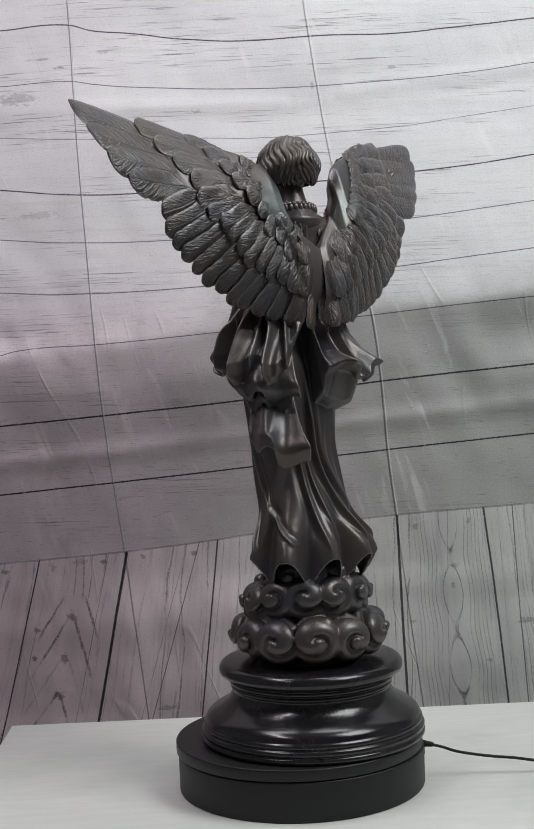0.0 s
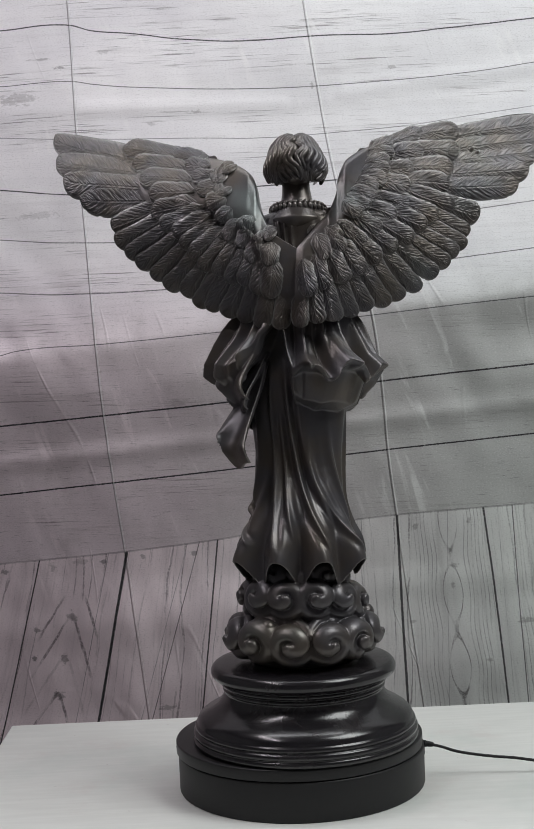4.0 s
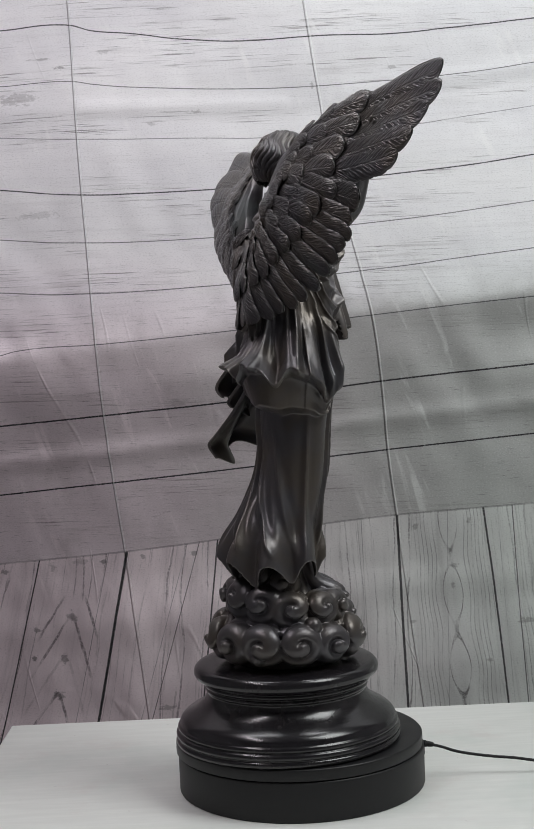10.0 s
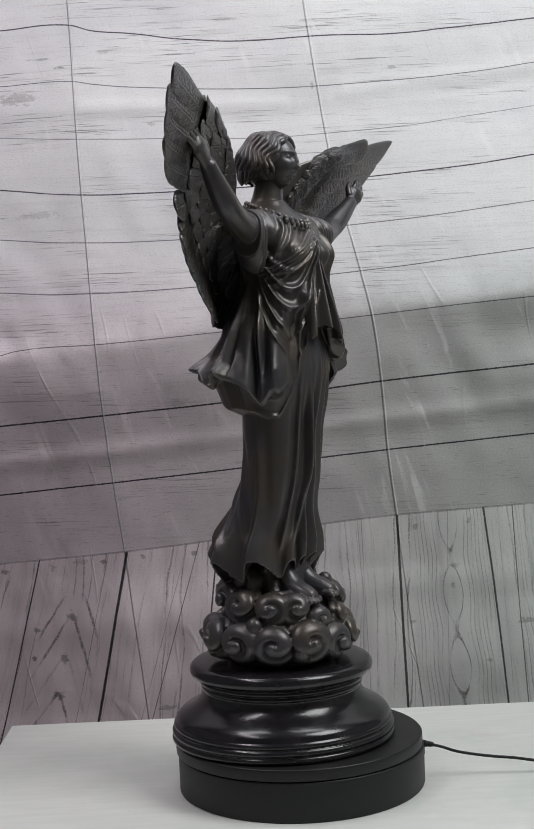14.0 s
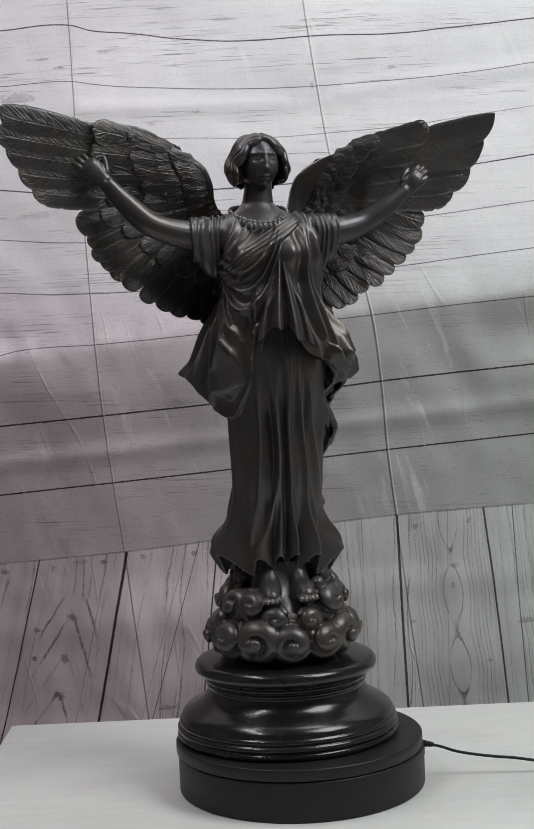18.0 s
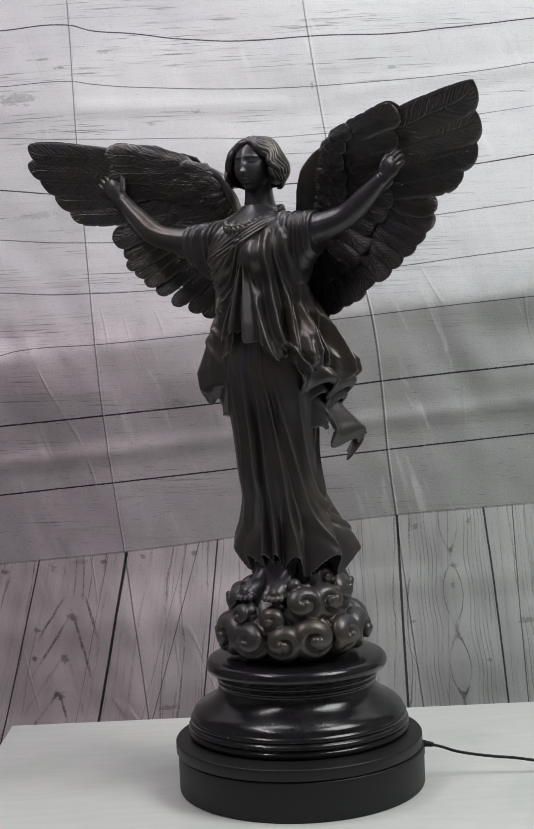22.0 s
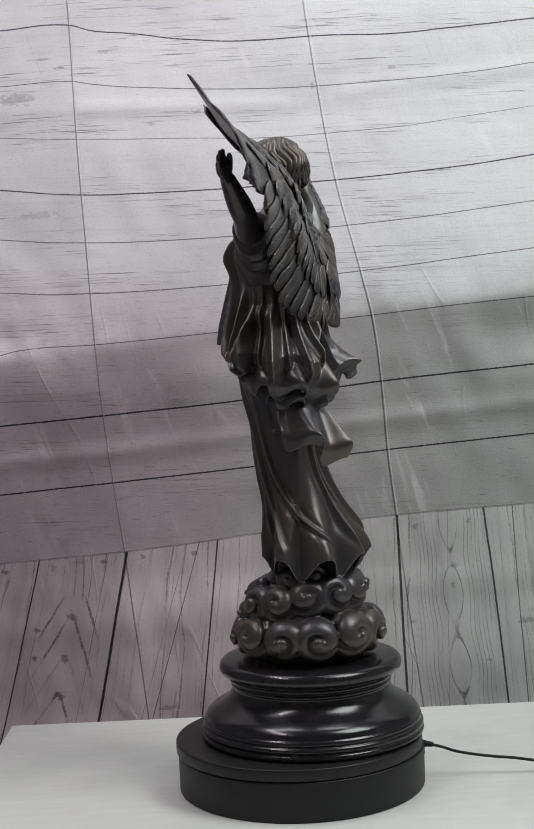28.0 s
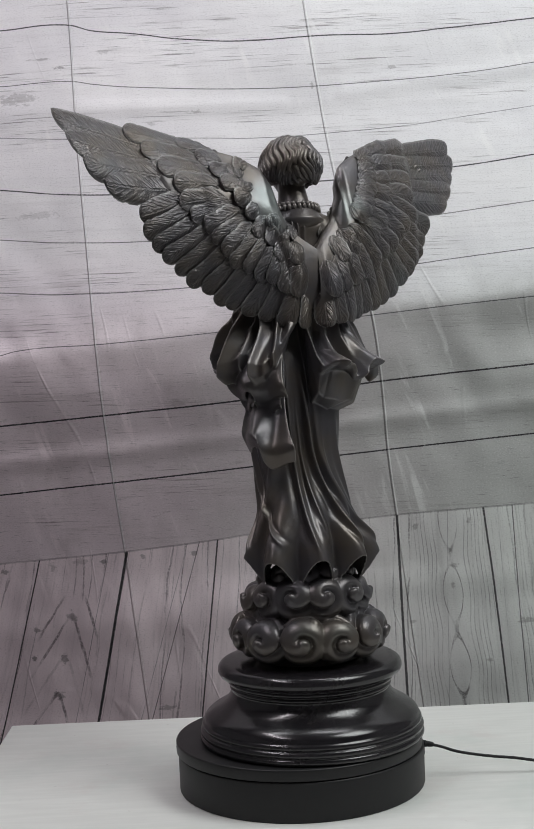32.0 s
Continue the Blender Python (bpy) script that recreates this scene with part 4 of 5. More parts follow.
def add_skirt(body):
    k, rows = 480, 170
    th = np.linspace(-np.pi, np.pi, k, endpoint=False)
    table = [(0.590, -0.066, 0.050, -0.078, 0.018), (0.555, -0.070, 0.054, -0.078, 0.013), (0.507, -0.072, 0.054, -0.074, 0.014), (0.481, -0.070, 0.052, -0.069, 0.017), (0.440, -0.066, 0.047, -0.060, 0.019),
             (0.405, -0.063, 0.044, -0.057, 0.019), (0.378, -0.062, 0.043, -0.055, 0.025), (0.345, -0.064, 0.046, -0.049, 0.040), (0.318, -0.071, 0.053, -0.046, 0.053),
             (0.300, -0.079, 0.060, -0.045, 0.061), (0.284, -0.083, 0.065, -0.045, 0.065), (0.264, -0.085, 0.067, -0.045, 0.067), (0.235, -0.085, 0.067, -0.045, 0.067)]
    flutes = [-140, -104, -64, -30, 6, 42, 78, 112, 146, 178]
    power = [0.75, 0.45, 0.65, 0.9, 1.1, 1.1, 1.2, 1.2, 1.0, 0.85]
    deg = np.degrees(th)
    xs = flutes + [flutes[0] + 360]
    wave = lambda shift: np.cos(2 * np.pi * np.interp((deg + shift - flutes[0]) % 360 + flutes[0], xs, np.arange(len(xs))))
    size = np.interp(deg, [f - 360 for f in flutes] + flutes + [f + 360 for f in flutes], power * 3)
    hem = 0.2740 + 0.0130 * (1 - 2 * ((1 - wave(0)) / 2) ** 1.35) * np.clip(size, 0.5, 1.5) + 0.010 * np.exp(-(((deg + 88) / 50) ** 2)) + 0.002 * np.exp(-(((wrap(th - np.pi) * 57.3) / 22) ** 2)) - 0.007 + 0.003 * np.exp(-((((deg - 176 + 180) % 360 - 180) / 16) ** 2))
    q = np.linspace(0, 1, rows)[:, None]
    z = 0.59 + (hem[None] - 0.59) * q
    level = np.linspace(0.59, 0.235, 300)
    base = polar_ring(level, table, th)
    index = np.clip((0.59 - z) / 0.355 * 299, 0, 298.999)
    lo = index.astype(int)
    mixed = index - lo
    col = np.arange(k)[None]
    r = base[lo, col] * (1 - mixed) + base[lo + 1, col] * mixed
    # trumpet flutes at the hem
    for i in range(rows):
        w = 0.5 + 0.5 * wave(8 * math.sin(7 * q[i, 0]) * (1 - q[i, 0]))
        down = sleek(-z[i], -0.37, -0.275)
        r[i] += size * 0.0225 * down**1.4 * (w**0.8 - 0.52)
    # long ridges, each from its bearings and heights, high at the foot
    lines = [((50, 58, 76), (0.52, 0.42, 0.295), 0.0055, 0.0042), ((76, 85, 106, 119), (0.52, 0.445, 0.345, 0.295), 0.0060, 0.0042), ((64, 70, 92), (0.50, 0.42, 0.30), 0.0032, 0.0036),
             ((108, 120, 150), (0.46, 0.37, 0.29), 0.0045, 0.0050), ((-61, -32, 10), (0.52, 0.41, 0.29), 0.0052, 0.0040),
             ((-30, 4, 50), (0.50, 0.365, 0.30), 0.0050, 0.0042), ((-72, -50, -28), (0.52, 0.41, 0.29), 0.0045, 0.0036), ((-54, -40, -14), (0.50, 0.40, 0.30), 0.0030, 0.0034),
             ((-106, -104, -138), (0.52, 0.36, 0.292), 0.0060, 0.0042), ((-97, -95, -98), (0.53, 0.36, 0.288), 0.0046, 0.0042), ((-80, -76, -62), (0.52, 0.38, 0.288), 0.0046, 0.0042),
             ((-119, -134, -160), (0.52, 0.36, 0.29), 0.0048, 0.0036), ((-172, -178, -186), (0.48, 0.38, 0.285), 0.0036, 0.0045), ((140, 150, 166), (0.46, 0.37, 0.29), 0.0036, 0.0050),
             ((34, 30, 14), (0.50, 0.40, 0.295), 0.0040, 0.0070), ((96, 104, 130), (0.50, 0.42, 0.32), 0.0030, 0.0036)]
    for bearings, heights, tall, width in lines:
        mid = glide(z, heights[::-1], bearings[::-1])
        d = np.radians((np.degrees(th)[None] - mid + 180) % 360 - 180) * r
        fade = sleek(-z, -heights[0], -heights[0] + 0.08) * sleek(z, heights[-1] - 0.012, heights[-1] + 0.02)
        width = 0.75 * width
        r = r + 0.95 * tall * fade * (np.exp(-((d / width) ** 2)) - 0.45 * np.exp(-(((np.abs(d) - 2.3 * width) / (1.4 * width)) ** 2)))
    # gathers under the front panel
    r = r + 0.0016 * (pleat(th * 9.0 + 3 * z, 0.3) - 0.3) * sleek(z, 0.43, 0.50) * np.exp(-((np.degrees(th)[None] + 88) / 26) ** 2)
    r -= 0.010 * sleek(z, 0.500, 0.560)
    turned_solid(body, r, z, th, 0.0058, 0.030)


TORSO = [(0.704, -0.038, -0.002, -0.040, 0.000), (0.694, -0.050, 0.012, -0.046, 0.004), (0.686, -0.072, 0.036, -0.053, 0.008), (0.676, -0.083, 0.050, -0.061, 0.012), (0.660, -0.079, 0.053, -0.070, 0.012),
         (0.640, -0.071, 0.052, -0.075, 0.014), (0.620, -0.066, 0.049, -0.073, 0.015), (0.595, -0.066, 0.049, -0.073, 0.014), (0.565, -0.069, 0.053, -0.076, 0.015), (0.540, -0.072, 0.056, -0.078, 0.012)]


def add_garment(body):
    """The upper garment from the neck to its hem: a pouched front panel and a flap flying back on one side."""
    degs = np.linspace(-180, 180, 640, endpoint=False)
    th = np.radians(degs)
    z1 = np.linspace(0.704, 0.606, 80)
    upper = polar_ring(z1, TORSO, th)
    # fall of the cloth at a few bearings: radius and height from the waist to the hem
    ribs = {}
    ribs[-150] = [(0.068, 0.564), (0.086, 0.538), (0.105, 0.496), (0.100, 0.474), (0.078, 0.449), (0.062, 0.450)]
    ribs[-130] = [(0.062, 0.580), (0.064, 0.560), (0.069, 0.535), (0.075, 0.510), (0.074, 0.488), (0.062, 0.480)]
    ribs[-116] = [(0.061, 0.585), (0.061, 0.570), (0.061, 0.550), (0.061, 0.535), (0.061, 0.520), (0.058, 0.515)]
    ribs[-104] = [(0.061, 0.593), (0.062, 0.585), (0.063, 0.578), (0.063, 0.570), (0.063, 0.563), (0.060, 0.560)]
    ribs[-76] = [(0.061, 0.593), (0.062, 0.585), (0.063, 0.578), (0.063, 0.570), (0.063, 0.563), (0.060, 0.560)]
    ribs[-64] = [(0.061, 0.590), (0.062, 0.575), (0.064, 0.560), (0.066, 0.548), (0.066, 0.535), (0.062, 0.530)]
    ribs[-50] = [(0.061, 0.585), (0.064, 0.570), (0.069, 0.552), (0.074, 0.534), (0.073, 0.522), (0.066, 0.516)]
    ribs[-31] = [(0.062, 0.585), (0.068, 0.568), (0.078, 0.549), (0.086, 0.531), (0.085, 0.516), (0.074, 0.508)]
    ribs[-4] = [(0.062, 0.582), (0.073, 0.564), (0.088, 0.544), (0.102, 0.522), (0.101, 0.508), (0.090, 0.498)]
    ribs[31] = [(0.059, 0.577), (0.069, 0.557), (0.088, 0.537), (0.106, 0.517), (0.108, 0.502), (0.098, 0.490)]
    ribs[48] = [(0.054, 0.580), (0.061, 0.559), (0.080, 0.538), (0.100, 0.520), (0.101, 0.506), (0.090, 0.494)]
    ribs[60] = [(0.049, 0.588), (0.050, 0.574), (0.056, 0.560), (0.062, 0.550), (0.060, 0.545), (0.054, 0.544)]
    ribs[80] = [(0.043, 0.595), (0.044, 0.588), (0.044, 0.582), (0.045, 0.576), (0.045, 0.571), (0.043, 0.569)]
    ribs[92] = [(0.044, 0.575), (0.047, 0.552), (0.054, 0.532), (0.067, 0.512), (0.060, 0.480), (0.046, 0.466)]
    ribs[105] = [(0.046, 0.575), (0.055, 0.545), (0.078, 0.518), (0.106, 0.507), (0.072, 0.468), (0.052, 0.460)]
    ribs[122] = [(0.050, 0.575), (0.065, 0.545), (0.093, 0.520), (0.113, 0.507), (0.078, 0.466), (0.056, 0.457)]
    ribs[148] = [(0.060, 0.572), (0.073, 0.545), (0.096, 0.520), (0.117, 0.506), (0.082, 0.463), (0.058, 0.453)]
    ribs[176] = [(0.072, 0.572), (0.087, 0.551), (0.104, 0.512), (0.117, 0.498), (0.083, 0.460), (0.060, 0.450)]
    for bearing, rib in ribs.items():
        (lip_r, lip_z), (low_r, low_z) = rib[3], rib[4]
        hung = bearing >= 100 or bearing <= -145
        tucked = [(lip_r - 0.007, lip_z - 0.005), (lip_r - 0.021, lip_z - 0.006), (lip_r - 0.027, lip_z - 0.022)] if hung else [(lip_r * 0.7 + low_r * 0.3, lip_z * 0.7 + low_z * 0.3), (lip_r * 0.5 + low_r * 0.5, lip_z * 0.5 + low_z * 0.5), (lip_r * 0.2 + low_r * 0.8, lip_z * 0.2 + low_z * 0.8)]
        ribs[bearing] = rib[:4] + tucked + rib[4:]
    start = upper[-1]
    bearings = sorted(ribs)
    steps = np.array([0, 0.16, 0.32, 0.48, 0.58, 0.63, 0.70, 0.78, 0.90, 1.0])
    q = np.linspace(0, 1, 190)[1:]
    blur = np.hanning(7) / np.hanning(7).sum()
    bent = lambda pts, c: np.convolve(np.pad(np.interp(q, steps, [p[c] for p in pts]), 3, mode="edge"), blur, "valid")
    fall = np.stack([np.stack([bent([(float(np.interp(bearing, degs, start)), 0.606)] + ribs[bearing], c) for c in (0, 1)], -1) for bearing in bearings])
    turned = [bearings[-1] - 360] + bearings + [bearings[0] + 360]
    fall = np.concatenate([fall[-1:], fall, fall[:1]])
    soft = np.hanning(25) / np.hanning(25).sum()
    lay = np.stack([[np.convolve(np.pad(np.interp(degs, turned, fall[:, k, c]), 12, mode="wrap"), soft, "valid") for c in (0, 1)] for k in range(len(q))])
    lay[:, 0] += (start - np.convolve(np.pad(start, 12, mode="wrap"), soft, "valid"))[None] * np.clip(1 - 3 * q, 0, 1)[:, None]
    hem = lay[-1, 1]
    r = np.concatenate([upper, lay[:, 0]])
    z = np.concatenate([np.repeat(z1[:, None], 640, 1), lay[:, 1]])
    x, y = AXIS[0] + r * np.cos(th)[None], AXIS[1] + r * np.sin(th)[None]
    a, d = th[None], degs[None]
    front = sleek(-y, 0.025, 0.055)
    bust = sum(0.0105 * np.exp(-(((x - bx) / 0.017) ** 2 + ((z - 0.640) / 0.018) ** 2)) for bx in (0.010, -0.045)) * front
    # a sash from one shoulder, long drops beside it, swags round the other side
    def fold(mid, at, lo, hi, tall, width, where):
        d = where - mid
        return tall * sleek(at, lo, lo + 0.02) * sleek(-at, -hi, -hi + 0.02) * (np.exp(-((d / width) ** 2)) - 0.40 * np.exp(-(((np.abs(d) - 2.2 * width) / (1.3 * width)) ** 2)))

    relief = 0.0 * r
    slant = (z - 0.640) - 0.95 * (x + 0.034)
    reach_down = sleek(x, -0.085, -0.060) * sleek(-x, -0.034, -0.014) * sleek(z, 0.585, 0.602)
    band = sleek(slant, -0.020, -0.014) * sleek(-slant, -0.015, -0.010)
    relief += reach_down * (0.0042 * band + 0.0042 * band * (pleat((slant + 0.012 * np.sin(20 * x)) / 0.0078, 0.5) - 0.3)) * front
    drops = [((0.022, 0.031, 0.045, 0.066), (0.676, 0.586, 0.545, 0.515), 0.0062, 0.0038), ((0.038, 0.051, 0.062, 0.078), (0.676, 0.601, 0.565, 0.520), 0.0062, 0.0040), ((0.048, 0.058, 0.066, 0.088), (0.672, 0.610, 0.570, 0.520), 0.0055, 0.0040),
             ((0.030, 0.041, 0.053, 0.070), (0.676, 0.595, 0.555, 0.515), 0.0042, 0.0030), ((0.012, 0.018, 0.028, 0.040), (0.600, 0.570, 0.540, 0.505), 0.0046, 0.0034), ((-0.030, -0.036, -0.042, -0.048), (0.605, 0.570, 0.540, 0.510), 0.0040, 0.0040),
             ((-0.046, -0.052, -0.060, -0.064), (0.690, 0.668, 0.650, 0.630), 0.0038, 0.0032), ((-0.036, -0.040, -0.050, -0.058), (0.690, 0.672, 0.655, 0.640), 0.0030, 0.0030)]
    for xs, zs, tall, width in drops:
        relief += 1.35 * fold(glide(z, zs[::-1], xs[::-1]), z, zs[-1] - 0.02, zs[0], tall, width, np.clip(x, -0.09, 0.10)) * sleek(-y, -0.02, 0.015)
    turn = ((degs + 130.0 + 180.0) % 360.0 - 180.0)[None]
    for low_z, fore, aft, tall in ((0.618, 30e-6, 10e-6, 0.0034), (0.598, 34e-6, 12e-6, 0.0042), (0.576, 38e-6, 16e-6, 0.0046), (0.548, 40e-6, 22e-6, 0.0044), (0.520, 40e-6, 26e-6, 0.0030)):
        line = low_z + np.where(turn > 0, fore, fore * 0.7 + aft) * turn**2
        near = tall * sleek(-np.abs(turn - 4), -46, -30)
        relief += near * (np.exp(-(((z - line) / 0.0034) ** 2)) - 0.45 * np.exp(-(((z - line - 0.0085) / 0.0050) ** 2)))
    # long pleats that run from the arm to the points of the flap
    for from_d, to_d, tall, width in ((-168, -160, 0.0070, 0.0040), (176, 172, 0.0065, 0.0040), (152, 142, 0.0060, 0.0042), (132, 128, 0.0040, 0.0036), (112, 108, 0.0055, 0.0042), (28, 34, 0.0095, 0.0040), (6, 10, 0.0100, 0.0038), (-18, -16, 0.0090, 0.0036), (44, 50, 0.0080, 0.0034), (17, 21, 0.0060, 0.0030), (-6, -4, 0.0060, 0.0030), (-32, -34, 0.0070, 0.0034)):
        centre = from_d + (to_d - from_d) * np.clip((0.62 - z) / 0.12, 0, 1)
        off = np.radians((d - centre + 180) % 360 - 180) * r
        relief += tall * sleek(-z, -0.625, -0.53) * sleek(z, 0.478, 0.505) * (np.exp(-((off / width) ** 2)) - 0.5 * np.exp(-(((np.abs(off) - 2.2 * width) / (1.4 * width)) ** 2)))
    behind = pleat(a * 3.1 + 2.2 * (z - 0.5), 1.7)
    back_side = sleek(d, 20, 50) * sleek(-d, -118, -95)
    relief += 0.0045 * (behind - 0.35) * back_side
    loose = sleek(d, 88, 110) + sleek(-d, 138, 160)
    relief += 0.0026 * (pleat(a * 4.6 + 5.0 * (z - 0.5) * np.sin(2 * a), 2.6) - 0.35) * np.clip(loose, 0, 1) * sleek(-z, -0.600, -0.545)
    shoulder = sleek(z, 0.575, 0.610) * sleek(-z, -0.690, -0.665)
    relief += 0.0030 * (pleat(x * 95.0 + 6.0 * (z - 0.62) * np.sign(x + 0.018), 1.1) - 0.35) * shoulder * sleek(np.abs(x + 0.018), 0.030, 0.046)
    hung_fine = np.clip(sleek(d, 100, 120) + sleek(-d, 120, 140), 0, 1) + sleek(d, -50, -30) * sleek(-d, -62, -50)
    relief += 0.0022 * (pleat(a * 7.3 + 3.0 * (z - 0.5), 0.7) - 0.35) * hung_fine * sleek(-z, -0.615, -0.560)
    low = np.concatenate([np.zeros(80), q])[:, None]
    ruffle = 0.0020 * sleek(low, 0.20, 0.48) * np.sin(np.interp(degs, [-180, -110, -60, 20, 60, 180], [0, 4.0, 7.0, 22.0, 26.0, 36.0]))[None] * (1 - 0.5 * back_side) * (1 - 0.8 * np.exp(-(((d + 88) / 30) ** 2)))
    under = sleek(low, 0.60, 0.70) * np.clip(sleek(d, 88, 105) + sleek(-d, 140, 155), 0, 1)
    relief = relief * (1 - 0.9 * under)
    r = r + (bust + relief) * sleek(-z, -0.698, -0.680) + ruffle + 0.0012 * low
    hung = np.clip(sleek(d, 88, 110) + sleek(-d, 120, 140), 0, 1)
    side = sleek(d, -52, -34) * sleek(-d, -60, -48)
    late = sleek(low, 0.16, 0.48)
    tooth = np.cos(np.radians((d - 172) * 11.25)) + 0.35 * np.cos(np.radians((d - 150) * 22.5))
    flute = np.cos(np.radians((d - 8) * 11.6))
    z = z - 0.0095 * hung * late * (1 - 0.85 * sleek(low, 0.62, 0.72)) * (0.2 - tooth) - 0.0060 * side * late * flute
    r = r + 0.0055 * hung * late * tooth * (1 - 0.85 * sleek(low, 0.62, 0.72)) - late * np.interp(degs, [-180, -150, -125, -105, -30, -10, 45, 60, 88, 105, 130, 165, 180], [0.009, 0.017, 0.014, 0.0, 0.0, 0.011, 0.011, 0.0, 0.0, 0.019, 0.014, 0.008, 0.009])[None] + 0.0085 * side * late**1.3 * flute
    turned_solid(body, r, z, th, 0.0048, 0.026)


def add_tier(body, root, hem, fall, waves, seed, deep, near, drop):
    """One ruffled tier of the cascade behind the hip; root and hem: its bearings above and below; fall: radius and height on the way."""
    n = 120
    t = np.linspace(0, 1, n)
    wave = lambda p: np.sin(p) + 0.35 * np.sin(2 * p + 1.0)
    q = np.linspace(0, 1, 60)
    rz = glide(q, np.linspace(0, 1, len(fall)), fall)
    loops = []
    for i in range(n):
        edge = abs(2 * t[i] - 1)
        p = waves * 2 * np.pi * t[i] + seed
        z = rz[:, 1] + 0.0065 * q**2 * wave(p + 1.3) + drop * (1 - t[i]) * q
        r = 0.046 + (rz[:, 0] - 0.046) * (near + (1 - near) * sleek(t[i], 0.0, 0.75)) * (1 - 0.12 * edge**2 * q) + deep * sleek(q, 0.05, 0.8) * wave(p + 1.2 * q)
        top, low = root[0] + (root[1] - root[0]) * t[i], hem[0] + (hem[1] - hem[0]) * t[i]
        th = np.radians(top + (low - top) * sleek(q, 0.0, 0.9) + 5.0 * sleek(q, 0.2, 0.9) * np.cos(p))
        c, s = np.cos(th), np.sin(th)
        outer = np.stack([AXIS[0] + r * c, AXIS[1] + r * s, z], -1)
        w = 0.0062 - 0.0026 * q
        inner = np.stack([AXIS[0] + (r - w) * c, AXIS[1] + (r - w) * s, z - 0.0008], -1)[::-1]
        loops.append(np.concatenate([outer, inner]))
    body.sheet(np.array(loops))


def add_cascade(body):
    add_tier(body, (-34, 54), (-30, 54), [(0.045, 0.548), (0.072, 0.522), (0.092, 0.498), (0.098, 0.484), (0.092, 0.472), (0.084, 0.466)], 3.0, 0.4, 0.0060, 0.6, 0.022)
    add_tier(body, (-24, 50), (-14, 48), [(0.045, 0.525), (0.062, 0.500), (0.078, 0.480), (0.086, 0.464), (0.082, 0.454)], 2.6, 2.2, 0.0055, 0.5, 0.020)
    add_tier(body, (-24, 52), (-6, 58), [(0.048, 0.515), (0.060, 0.486), (0.080, 0.455), (0.100, 0.428), (0.110, 0.412), (0.100, 0.393)], 2.3, 3.9, 0.0058, 0.22, 0.042)


def add_panel(body):
    """The long front fall of the sash, widening to a zigzag hem."""
    n, k = 90, 44
    t, q = np.linspace(0, 1, n), np.linspace(0, 1, k)
    hem = np.interp(t, [0, 0.14, 0.28, 0.42, 0.56, 0.70, 0.86, 1.0], [0.538, 0.546, 0.555, 0.549, 0.558, 0.536, 0.540, 0.532])
    hem = np.convolve(np.pad(hem, 5, mode="edge"), np.hanning(11) / np.hanning(11).sum(), "valid")
    loops = []
    for i in range(n):
        z = 0.652 + (hem[i] - 0.652) * q
        x = -0.004 + (t[i] - 0.5) * 0.008 + (-0.036 + 0.066 * t[i] + 0.004 - (t[i] - 0.5) * 0.008) * sleek(q, 0.0, 1.1) ** 0.9
        wave = 0.0085 * q**0.8 * math.sin(2 * math.pi * (3.1 * t[i] + 0.15)) * math.sin(math.pi * min(max(t[i], 0.06), 0.94)) ** 0.5
        y = np.interp(z, [0.53, 0.56, 0.60, 0.652], [-0.0925, -0.0900, -0.0830, -0.0745]) - wave + 0.010 * (2 * t[i] - 1) ** 4
        outer = np.stack([x, y, z], -1)
        inner = np.stack([x, y + 0.0140 - 0.0085 * sleek(q, 0.4, 1.0), z + 0.0006], -1)[::-1]
        loops.append(np.concatenate([outer, inner]))
    body.sheet(np.array(loops))


